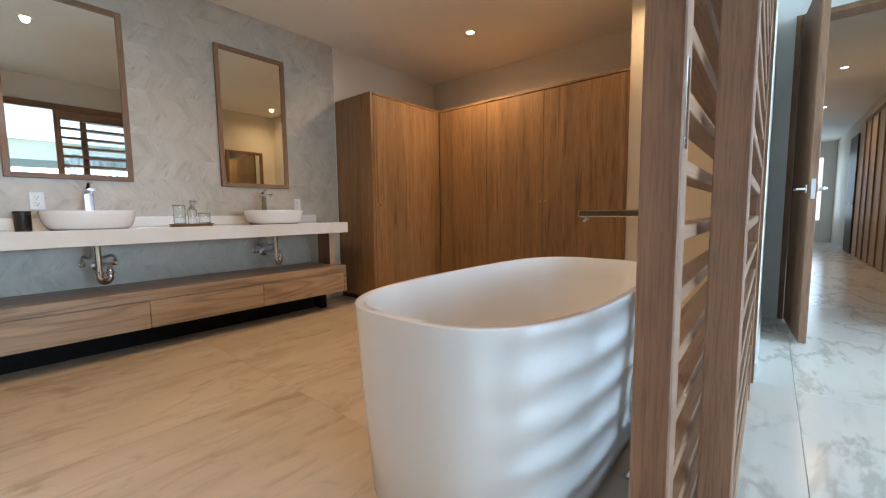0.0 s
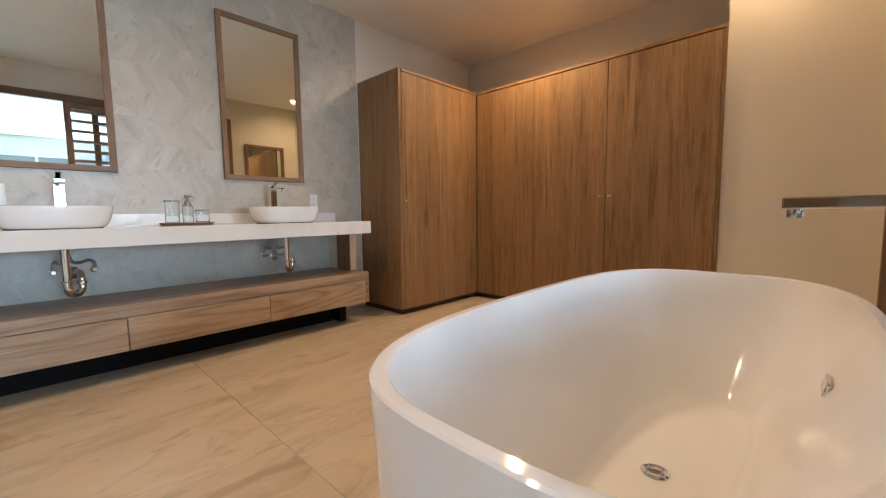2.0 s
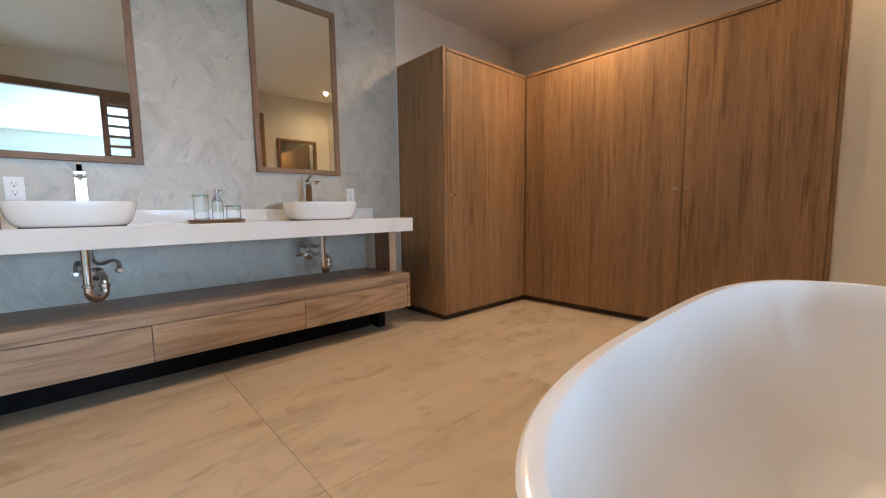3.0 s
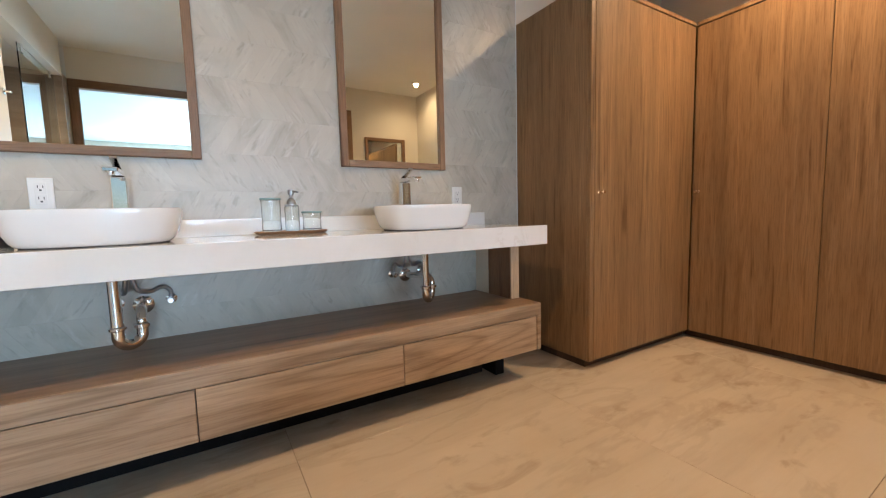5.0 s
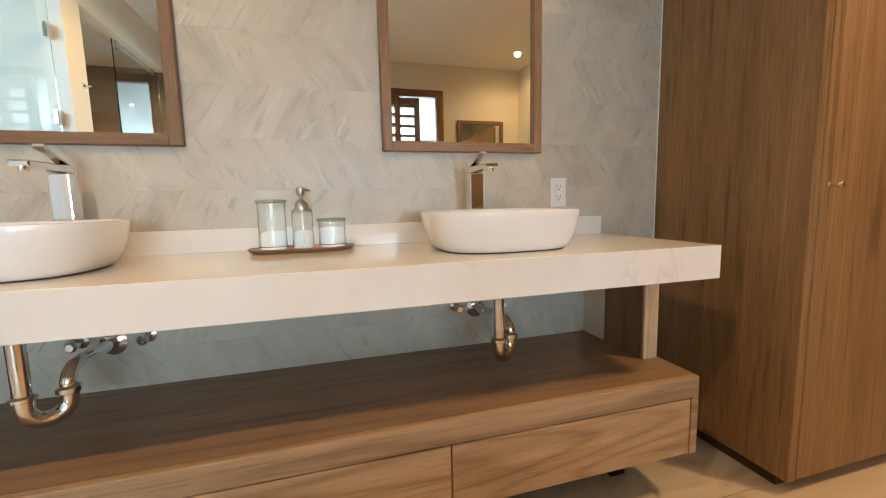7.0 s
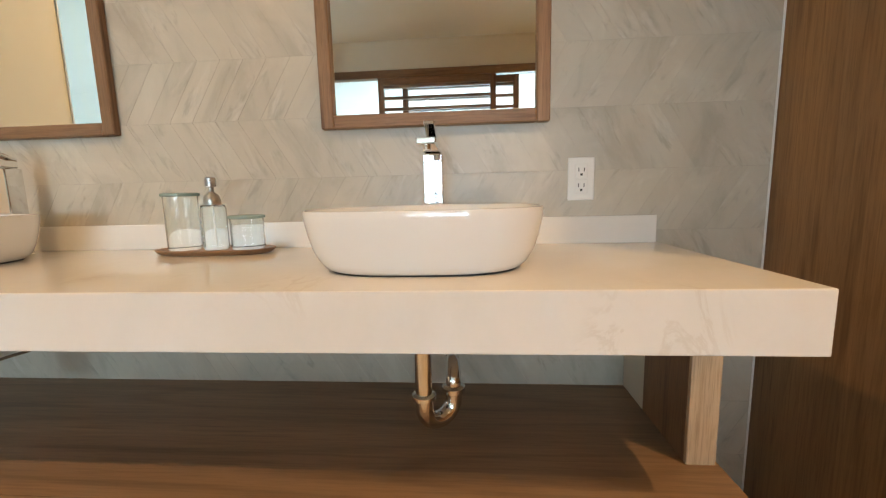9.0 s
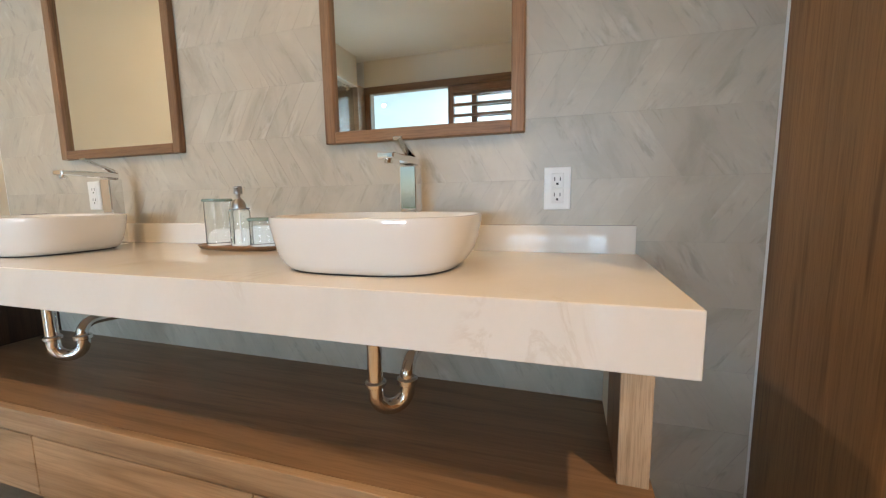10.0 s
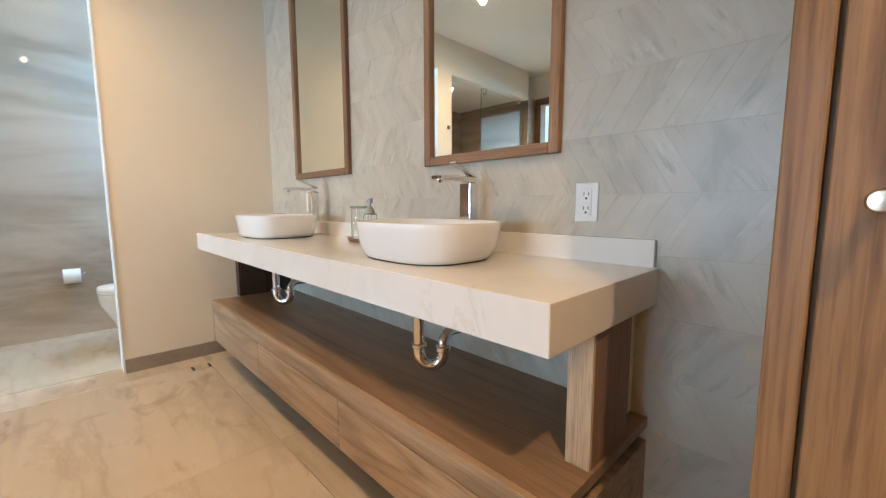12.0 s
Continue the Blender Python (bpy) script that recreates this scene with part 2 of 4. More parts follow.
GROUT = plain("pale_grout", (0.41, 0.372, 0.31), 0.85, 0, 0.08, 6.0)
FLOOR_TILE = streaked("beige_marble_tile", (0.605, 0.510, 0.388), (0.525, 0.432, 0.320), (0.27, 0.195, 0.125), 0.27, 6.0, STREAK, 0.5, 0.16)
HALL_TILE = streaked("white_marble_tile", (0.84, 0.81, 0.75), (0.77, 0.735, 0.68), (0.41, 0.375, 0.325), 0.18, 4.5, 0.3, 0.45, 0.5)
FLOOR_GROUT = plain("brown_grout", (0.27, 0.215, 0.16), 0.9, 0, 0.1)
COUNTER = stone("white_quartz", (0.745, 0.72, 0.68), (0.715, 0.69, 0.645), (0.52, 0.45, 0.37), 0.045, 2.1, (1, 1.2, 1), (0.3, 0.5, 0.7), 0.30, 0.0, 0.0, (0.60, 0.72), 0.006)
COUNTER.node_tree.nodes["Principled BSDF"].inputs["Specular IOR Level"].default_value = 0.36
BROWN_STONE = stone("brown_layered_stone", (0.45, 0.37, 0.295), (0.27, 0.205, 0.15), (0.49, 0.41, 0.33), 0.36, 1.0, (0.35, 0.35, 2.0), (0.06, 0.05, 0), 0.2, 5.0, 0.03)
BASE_STONE = stone("grey_brown_skirting", (0.30, 0.25, 0.20), (0.24, 0.20, 0.155), (0.2, 0.16, 0.12), 0.3, 2.0)
CERAMIC = plain("white_ceramic", (0.765, 0.755, 0.735), 0.08, 0, 0.01, 3.0, Coat_Weight=0.5)
ACRYLIC = plain("white_acrylic", (0.88, 0.87, 0.85), 0.08, 0, 0.01, 3.0)
CHROME = plain("chrome", (0.80, 0.80, 0.80), 0.05, 1.0, 0.02, 30)
STEEL = plain("brushed_steel", (0.42, 0.39, 0.36), 0.28, 1.0, 0.08, 200)
MIRROR = plain("silvered_mirror", (0.83, 0.88, 0.84), 0.0, 1.0, 0.0, 5)
GLASS = glass("clear_glass", (0.98, 1.0, 0.99))
GREEN_GLASS = plain("greenish_glass", (0.30, 0.41, 0.37), 0.2, 0, 0.03, 40, Transmission_Weight=0.25)
PANE = glass("shower_glass", (0.93, 0.98, 0.97))
PLASTIC = plain("white_plastic", (0.78, 0.77, 0.74), 0.35, 0, 0.01)
BLACK = plain("black_ceramic", (0.018, 0.017, 0.017), 0.3, 0, 0.1)
# near-black for the foot and for the shade painted in below the drawer unit
MATT_BLACK = plain("matt_black_foot_and_shade", (0.012, 0.011, 0.011), 0.95, 0, 0.1, 20, Specular_IOR_Level=0.1)
HOLE = plain("socket_slot", (0.02, 0.02, 0.02), 0.7)
EDGE_TRIM = plain("white_metal_edge", (0.75, 0.75, 0.73), 0.4, 0, 0.02)
POLISHED = plain("polished_steel", (0.50, 0.475, 0.44), 0.07, 1.0, 0.03, 60)
PANEL = plain("beige_grey_laminate", (0.47, 0.42, 0.36), 0.5, 0, 0.04, 6)
KNOB = plain("satin_brass", (0.82, 0.71, 0.58), 0.25, 1.0, 0.05, 80)
HOSE = plain("braided_steel_hose", (0.40, 0.40, 0.41), 0.30, 1.0, 0.25, 600)
PAPER = plain("toilet_paper", (0.82, 0.81, 0.78), 0.9, 0, 0.03, 80)
CURTAIN = plain("sheer_curtain", (0.66, 0.66, 0.66), 0.9, 0, 0.06, 30)
LAMP_GLOW = glow("warm_lamp_lens", (1.0, 0.82, 0.58), 26.0)
HALL_GLOW = glow("corridor_window_light", (0.92, 0.97, 1.0), 1.6)


# ---- builders ----
def box(bm, x0, x1, y0, y1, z0, z1, bevel=0.0, segments=1):
    vs = [bm.verts.new((x, y, z)) for x in (x0, x1) for y in (y0, y1) for z in (z0, z1)]
    fs = [bm.faces.new([vs[i] for i in f]) for f in
          ((0, 1, 3, 2), (4, 6, 7, 5), (0, 4, 5, 1), (2, 3, 7, 6), (0, 2, 6, 4), (1, 5, 7, 3))]
    if bevel:
        edges = {e for f in fs for e in f.edges}
        bmesh.ops.bevel(bm, geom=list(edges), offset=bevel, segments=segments, affect="EDGES", profile=0.5)
    return bm


def solid(*boxes, bevel=0.0, segments=1):
    bm = bmesh.new()
    for b in boxes:
        box(bm, *b, bevel=bevel, segments=segments)
    return bm


def mesh_of(bm, name, mat, smooth=False):
    bmesh.ops.recalc_face_normals(bm, faces=bm.faces)
    me = bpy.data.meshes.new(name)
    bm.to_mesh(me)
    bm.free()
    me.materials.append(mat)
    for p in me.polygons:
        p.use_smooth = smooth
    if smooth:
        me.set_sharp_from_angle(angle=radians(38))
    return me


BASES = {}


def thing(name, x, y, z, label, category, group="", kind=""):
    e = new(name)
    e.empty_display_size = 0.1
    e.location = (x, y, z)
    BASES[e.name] = Matrix.Translation((x, y, z))
    return tagged(e, label, category, group, kind)


def part(name, bm, material, parent=None, label="", smooth=False):
    """One mesh in world coordinates, hung under its thing or part."""
    ob = new(name, mesh_of(bm, name, material, smooth))
    if parent is not None:
        ob.parent = parent
        if parent.name in BASES:
            ob.matrix_parent_inverse = BASES[parent.name].inverted()
    if label:
        ob["label"] = label
    return ob


def setting(name, bm, material, label, category="", smooth=False):
    ob = part(name, bm, material, None, "", smooth)
    return tagged(ob, label, category or name.split("_")[0], "", "structure")


def loft(bm, rings, close_bottom=True, close_top=False):
    """Joins rings of equal length into a skin."""
    rows = [[bm.verts.new(p) for p in r] for r in rings]
    n = len(rows[0])
    for a, b in zip(rows, rows[1:]):
        for i in range(n):
            bm.faces.new((a[i], a[(i + 1) % n], b[(i + 1) % n], b[i]))
    if close_bottom:
        bm.faces.new(rows[0])
    if close_top:
        bm.faces.new(rows[-1])
    return bm


def oval(cx, cy, z, a, b, n=2.0, count=48):
    pts = []
    for i in range(count):
        t = 2 * math.pi * i / count
        c, s = math.cos(t), math.sin(t)
        pts.append((cx + a * math.copysign(abs(c) ** (2 / n), c), cy + b * math.copysign(abs(s) ** (2 / n), s), z))
    return pts


def turned(cx, cy, profile, count=28, close_bottom=True, close_top=True):
    bm = bmesh.new()
    return loft(bm, [oval(cx, cy, z, r, r, 2, count) for r, z in profile], close_bottom, close_top)


def tube(points, radius, count=14, caps=True):
    """A round pipe along a line of points."""
    bm = bmesh.new()
    ps = [Vector(p) for p in points]
    rings, up = [], Vector((0.13, 0.31, 0.94)).normalized()
    for i, p in enumerate(ps):
        d = (ps[min(i + 1, len(ps) - 1)] - ps[max(i - 1, 0)]).normalized()
        side = d.cross(up)
        if side.length < 0.05:
            side = d.cross(Vector((1, 0, 0)))
        side.normalize()
        up = side.cross(d).normalized()
        rings.append([p + radius * (math.cos(a) * side + math.sin(a) * up)
                      for a in [2 * math.pi * k / count for k in range(count)]])
    return loft(bm, rings, caps, caps)


def curve_points(points, steps=8):
    """A smooth line through the points."""
    ps = [Vector(p) for p in points]
    ps = [2 * ps[0] - ps[1]] + ps + [2 * ps[-1] - ps[-2]]
    out = []
    for i in range(1, len(ps) - 2):
        p0, p1, p2, p3 = ps[i - 1:i + 3]
        for k in range(steps):
            t = k / steps
            out.append(0.5 * (2 * p1 + (p2 - p0) * t + (2 * p0 - 5 * p1 + 4 * p2 - p3) * t * t + (3 * p1 - p0 - 3 * p2 + p3) * t ** 3))
    return out + [ps[-2]]


# ---- structure ----
CEIL = 2.72
setting("wall_west", solid((-0.16, -0.012, -3.06, 2.13, 0, CEIL), (-0.16, -0.012, -4.1, -3.72, 0, CEIL), (-0.16, -0.012, -3.72, -3.06, 0, 1.62), (-0.16, -0.012, -3.72, -3.06, 2.28, CEIL)), CREAM, "cream painted wall behind the vanity and wardrobe", "wall")
setting("wall_north", solid((-0.012, 3.52, 1.97, 2.13, 0, CEIL)), CREAM, "cream painted wall behind the long wardrobe", "wall")
setting("wall_pier_north", solid((2.735, 3.52, 1.372, 1.97, 0, CEIL)), CREAM, "cream painted pier beside the wardrobe", "wall")
setting("wall_partition", solid((3.52, 3.69, 0.30, 2.13, 0, CEIL), (3.52, 3.69, -2.66, 0.30, 2.40, CEIL)), CREAM,
        "cream painted partition with a wide sliding-screen opening", "wall")
setting("wall_south", solid((-0.012, 0.945, -2.80, -2.655, 0, CEIL), (0.945, 1.72, -2.80, -2.655, 2.40, CEIL),
                            (1.72, 1.92, -2.80, -2.655, 0, CEIL), (1.92, 3.33, -2.80, -2.655, 2.37, CEIL)), CREAM,
        "cream painted wall with toilet and shower openings", "wall")
setting("wall_end_trim", solid((0.945, 0.953, -2.81, -2.650, 0, 2.40), (-0.010, 0.0095, 0.2815, 0.287, 0.0, CEIL), (0.0, 0.009, -2.660, -2.652, 0, CEIL)), EDGE_TRIM,
        "thin white metal corner edging", "trim")
setting("wall_toilet_back", solid((-0.012, 1.86, -4.0, -3.86, 0, CEIL)), BROWN_STONE, "brown layered stone wall of the toilet room", "wall")
setting("wall_toilet_side", solid((1.72, 1.86, -3.86, -2.80, 0, CEIL)), CREAM, "cream wall between toilet and shower", "wall")
setting("wall_shower_back", solid((1.86, 3.52, -4.0, -3.86, 0, 2.40)), BROWN_STONE, "brown stone back wall of the shower", "wall")
setting("wall_shower_side", solid((1.862, 1.885, -3.86, -2.80, 0, 2.40), (3.33, 3.52, -3.86, -2.655, 0, 2.40)), BROWN_STONE,
        "brown stone side walls of the shower", "wall")
setting("ceiling_shower", solid((1.86, 3.52, -3.86, -2.80, 2.40, 2.44)), WHITE_PAINT, "lowered white shower ceiling", "ceiling")
setting("ceiling", solid((-0.16, 3.605, -4.0, 2.13, CEIL, CEIL + 0.1)), WHITE_PAINT, "smooth off-white painted ceiling", "ceiling")
setting("baseboard_south", solid((0.009, 0.944, -2.654, -2.642, 0, 0.085)), BASE_STONE, "grey-brown stone skirting under the cream wall", "baseboard")
setting("baseboard_pier", solid((2.74, 3.52, 1.360, 1.371, 0, 0.085)), BASE_STONE, "grey-brown stone skirting on the pier", "baseboard")
setting("baseboard_partition", solid((3.508, 3.519, 1.16, 1.36, 0, 0.085), (3.508, 3.519, 0.32, 0.47, 0, 0.085)), BASE_STONE,
        "grey-brown stone skirting on the partition", "baseboard")

# bedroom behind the screen
setting("wall_bedroom_north", solid((3.69, 3.80, 1.97, 2.13, 0, CEIL), (4.78, 9.6, 1.97, 2.13, 0, CEIL), (3.80, 4.78, 1.97, 2.13, 2.44, CEIL)),
        WHITE_WALL, "white painted wall with the corridor doorway", "wall")
setting("wall_bedroom_east", solid((9.5, 9.65, 1.6, 2.13, 0, CEIL), (9.5, 9.65, -6.2, -5.1, 0, CEIL), (9.5, 9.65, -5.1, 1.6, 2.35, CEIL),
                                   (9.5, 9.65, -5.1, 1.6, 0, 0.1)), CREAM, "bedroom wall around a wide window", "wall")
setting("wall_bedroom_south", solid((3.52, 9.65, -6.35, -6.2, 0, CEIL)), WHITE_WALL, "white bedroom wall", "wall")
setting("wall_bedroom_west", solid((3.52, 3.69, -6.2, -4.0, 0, CEIL), (3.52, 3.69, -4.0, -2.66, 0, CEIL)), WHITE_WALL, "white bedroom wall beside the shower", "wall")
setting("ceiling_bedroom", solid((3.605, 9.65, -6.35, 2.13, CEIL, CEIL + 0.1)), WHITE_WALL, "white bedroom ceiling", "ceiling")
setting("baseboard_bedroom", solid((3.70, 3.80, 1.957, 1.969, 0, 0.09), (3.691, 3.702, 0.32, 1.957, 0, 0.09)), WHITE_WALL, "white skirting beside the door", "baseboard")
# corridor
setting("wall_corridor_west", solid((3.62, 3.78, 2.13, 13.0, 0, CEIL)), WHITE_WALL, "pale corridor wall", "wall")
setting("wall_corridor_east", solid((5.0, 5.15, 2.13, 13.0, 0, CEIL)), CREAM, "cream corridor wall", "wall")
setting("wall_corridor_end", solid((3.78, 4.25, 12.6, 12.75, 0, CEIL), (4.75, 5.0, 12.6, 12.75, 0, CEIL), (4.25, 4.75, 12.6, 12.75, 2.3, CEIL),
                                   (4.25, 4.75, 12.6, 12.75, 0, 0.6)), WHITE_WALL, "corridor end wall with a narrow window", "wall")
setting("ceiling_corridor", solid((3.62, 5.15, 2.13, 13.0, CEIL, CEIL + 0.1)), WHITE_PAINT, "white corridor ceiling", "ceiling")
setting("baseboard_corridor", solid((4.988, 4.999, 2.14, 5.75, 0, 0.09), (4.988, 4.999, 10.1, 12.59, 0, 0.09)), WHITE_WALL, "white corridor skirting", "baseboard")
# terrace and ground outside the window
setting("ground", solid((9.66, 60, -60, 60, -0.4, -0.2)), plain("lawn_ground", (0.10, 0.14, 0.05), 0.9, 0, 0.3, 3), "grassy ground outside the bedroom window", "ground")


def framed_window(name, x, y0, y1, z0, z1, mullions, label):
    w = thing(name, x, (y0 + y1) / 2, z0, label, "window", kind="structure")
    for k, (a, b, c, d) in enumerate([(y0, y1, z0, z0 + 0.06), (y0, y1, z1 - 0.06, z1), (y0, y0 + 0.06, z0 + 0.06, z1 - 0.06), (y1 - 0.06, y1, z0 + 0.06, z1 - 0.06)]):
        part("window_frame", solid((x - 0.03, x + 0.03, a, b, c, d), bevel=0.003), EDGE_TRIM, w)
    step = (y1 - y0) / mullions
    for i in range(mullions):
        a = y0 + i * step
        if i:
            part("mullion", solid((x - 0.025, x + 0.025, a - 0.025, a + 0.025, z0 + 0.06, z1 - 0.06), bevel=0.002), EDGE_TRIM, w)
        p = part("pane", solid((x - 0.004, x + 0.004, a + 0.02, a + step - 0.02, z0 + 0.05, z1 - 0.05)), PANE, w)
        p.visible_shadow = False
    return w


framed_window("window_1", 9.58, -5.1, 1.6, 0.1, 2.35, 6, "wide white-framed bedroom window in daylight")


def folded_curtain(x, y0, y1, z0, z1, label):
    bm = bmesh.new()
    n = int((y1 - y0) / 0.02)
    prev = None
    for i in range(n + 1):
        y = y0 + (y1 - y0) * i / n
        xx = x + 0.035 * math.sin(i * 0.95) + 0.012 * math.sin(i * 2.3)
        cur = [bm.verts.new((xx, y, z)) for z in (z0, z1)]
        if prev:
            bm.faces.new((prev[0], cur[0], cur[1], prev[1]))
        prev = cur
    bmesh.ops.solidify(bm, geom=bm.faces[:], thickness=0.003)
    c = thing("curtain", x, (y0 + y1) / 2, z0, label, "curtain")
    part("cloth", bm, CURTAIN, c, smooth=True)
    part("rail", solid((x - 0.03, x + 0.03, y0 - 0.05, y1 + 0.05, z1, z1 + 0.03), bevel=0.004), EDGE_TRIM, c)


folded_curtain(9.36, -0.75, 0.45, 0.02, 2.45, "pale grey sheer curtain hanging in folds beside the bedroom window")

framed_window("window_3", -0.10, -3.72, -3.06, 1.62, 2.28, 1, "small high white-framed window of the toilet room")

# ---- sliding slatted screens in the opening ----
def opening_frame():
    f = thing("door_frame", 3.60, -1.2, 0, "walnut casing around the wide sliding-screen opening", "door frame", kind="structure")
    for x0, x1 in ((3.492, 3.519),):
        part("casing_head", solid((x0, x1, -2.654, 0.32, 2.315, 2.40), bevel=0.004), FRAME_FLAT, f)
        part("casing_side", solid((x0, x1, 0.235, 0.32, 0, 2.315), bevel=0.004), FRAME_UP, f)
        part("casing_side", solid((x0, x1, -2.654, -2.57, 0, 2.315), bevel=0.004), FRAME_UP, f)
    part("head_lining", solid((3.519, 3.691, -2.63, 0.295, 2.345, 2.40)), FRAME_FLAT, f)
    part("side_lining", solid((3.519, 3.691, 0.262, 0.295, 0, 2.345)), FRAME_UP, f)
    part("side_lining", solid((3.519, 3.691, -2.654, -2.62, 0, 2.345)), FRAME_UP, f)


opening_frame()
SLATS = [0.132 + 0.1225 * i for i in range(18)]


def slatted_screen(x0, x1, y0, y1, label):
    d = thing("sliding_screen", (x0 + x1) / 2, (y0 + y1) / 2, 0.006, label, "sliding door", "slatted screens of the opening")
    part("stile", solid((x0, x1, y0, y0 + 0.062, 0.008, 2.33), bevel=0.003), SCREEN_WOOD, d)
    part("stile", solid((x0, x1, y1 - 0.062, y1, 0.008, 2.33), bevel=0.003), SCREEN_WOOD, d)
    part("rail", solid((x0 + 0.004, x1 - 0.004, y0 + 0.06, y1 - 0.06, 2.25, 2.328), bevel=0.003), SLAT_WOOD, d)
    part("rail", solid((x0 + 0.004, x1 - 0.004, y0 + 0.06, y1 - 0.06, 0.010, 0.09), bevel=0.003), SLAT_WOOD, d)
    for z in SLATS:
        part("slat", solid((x0 + 0.006, x1 - 0.006, y0 + 0.06, y1 - 0.06, z, z + 0.030), bevel=0.002), SLAT_WOOD, d)
    return d


sa = slatted_screen(3.535, 3.600, -1.565, -0.225, "walnut sliding screen with horizontal slats on the tub side")
part("pull_plate", solid((3.598, 3.6025, -1.557, -1.533, 1.03, 1.18), bevel=0.001), CHROME, sa, "polished flush pull plate")
slatted_screen(3.618, 3.683, -1.30, 0.04, "walnut sliding screen with horizontal slats on the bedroom side")

# ---- wardrobes ----
def knob(x, y, z, axis, parent):
    bm = turned(0, 0, [(0.0085, 0.0), (0.0085, 0.002), (0.005, 0.004), (0.005, 0.016), (0.0088, 0.018), (0.0092, 0.028), (0.0075, 0.031), (0.003, 0.0315)], 16)
    turn = Matrix.Rotation(radians(90), 4, "Y") if axis == "x" else Matrix.Rotation(radians(90), 4, "X")
    bmesh.ops.transform(bm, matrix=Matrix.Translation((x, y, z)) @ turn, verts=bm.verts)
    bmesh.ops.scale(bm, vec=(1.2, 1.2, 1.2), space=Matrix.Translation((-x, -y, -z)), verts=bm.verts)
    part("knob", bm, KNOB, parent, "small round satin brass knob", True)


TOP = 2.142
w1 = thing("corner_wardrobe", 0.30, 0.84, 0, "tall walnut-veneered wardrobe closing the vanity wall", "wardrobe")
part("carcass", solid((-0.010, 0.578, 0.288, 1.342, 0.05, TOP), bevel=0.002), CLOSET, w1)
part("plinth", solid((0.0, 0.548, 0.315, 1.38, 0.0, 0.05)), DARK_WOOD, w1, "dark recessed plinth")
part("corner_post", solid((0.578, 0.601, 0.288, 0.3215, 0.05, TOP), bevel=0.002), CLOSET, w1)
d = part("door", solid((0.580, 0.600, 0.3268, 1.342, 0.052, TOP - 0.028), bevel=0.0015), CLOSET, w1)
knob(0.600, 0.362, 1.021, "x", d)
part("top_rail", solid((0.578, 0.604, 0.327, 1.342, TOP - 0.024, TOP), bevel=0.002), CLOSET, w1)

w2 = thing("long_wardrobe", 1.66, 1.67, 0, "long walnut-veneered built-in wardrobe with flush doors", "wardrobe")
part("carcass", solid((-0.010, 2.735, 1.368, 1.965, 0.05, TOP), bevel=0.002), CLOSET, w2)
part("plinth", solid((0.56, 2.733, 1.398, 1.60, 0.0, 0.05)), DARK_WOOD, w2, "dark recessed plinth")
for a, b, k in ((0.608, 1.278, 0.642), (1.281, 1.953, 1.918), (1.957, 2.712, 1.992)):
    d = part("door", solid((a, b, 1.345, 1.366, 0.052, TOP - 0.028), bevel=0.0015), CLOSET, w2)
    knob(k, 1.345, 1.03, "y", d)
part("end_post", solid((2.7145, 2.733, 1.344, 1.367, 0.05, TOP - 0.028), bevel=0.002), CLOSET, w2)
part("top_rail", solid((0.605, 2.733, 1.340, 1.367, TOP - 0.024, TOP), bevel=0.002), CLOSET, w2)

# ---- full-length framed mirror on the partition ----
def framed_mirror(name, x, face, y0, y1, z0, z1, wide, deep, label):
    """A mirror on a wall at x that faces +x (face 1) or -x (face -1)."""
    m = thing(name, x, (y0 + y1) / 2, z0, label, "mirror", "walnut-framed mirrors")
    xa, xb = sorted((x, x + face * deep))
    ga, gb = sorted((x + face * 0.004, x + face * 0.010))
    part("glass", solid((ga, gb, y0 + wide - 0.006, y1 - wide + 0.006, z0 + wide - 0.006, z1 - wide + 0.006)), MIRROR, m, "silvered mirror glass")
    for a, b in ((y0, y0 + wide), (y1 - wide, y1)):
        part("frame_side", solid((xa, xb, a, b, z0, z1), bevel=0.003), FRAME_UP, m)
    for a, b in ((z0, z0 + wide), (z1 - wide, z1)):
        part("frame_end", solid((xa, xb, y0 + wide, y1 - wide, a, b), bevel=0.003), FRAME_FLAT, m)
    return m


framed_mirror("wall_mirror", 3.5195, -1, 0.505, 1.135, 0.02, 2.05, 0.045, 0.035, "full-length walnut-framed mirror standing against the partition")
framed_mirror("vanity_mirror", 0.0085, 1, -0.921, -0.297, 1.180, 2.392, 0.036, 0.026, "upright walnut-framed mirror above the vanity")
framed_mirror("vanity_mirror", 0.0085, 1, -2.195, -1.536, 1.186, 2.392, 0.036, 0.026, "upright walnut-framed mirror above the vanity")

# ---- vanity ----
CT = 0.85
ct = thing("vanity_counter", 0.28, -1.23, 0.75, "thick white quartz vanity counter with faint veins", "countertop")
part("slab", solid((0.009, 0.559, -2.470, 0.0, 0.75, CT), bevel=0.0025, segments=2), COUNTER, ct)
part("backsplash", solid((0.009, 0.027, -2.470, -0.008, CT, 0.925), bevel=0.0015), COUNTER, ct)

va = thing("vanity_drawer_unit", 0.26, -1.21, 0.0, "low walnut drawer unit under the white counter", "cabinet")
# carcass coloured near-black to paint the shade inside the drawer gaps
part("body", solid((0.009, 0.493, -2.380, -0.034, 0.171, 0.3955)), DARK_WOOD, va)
# board coloured darker than the lip for the shade under the counter
part("top", solid((0.009, 0.494, -2.408, -0.006, 0.396, 0.426)), VANITY_TOP_SHADED, va)
part("front_lip", solid((0.4942, 0.516, -2.408, -0.006, 0.358, 0.426), bevel=0.0015), VANITY_WOOD, va)
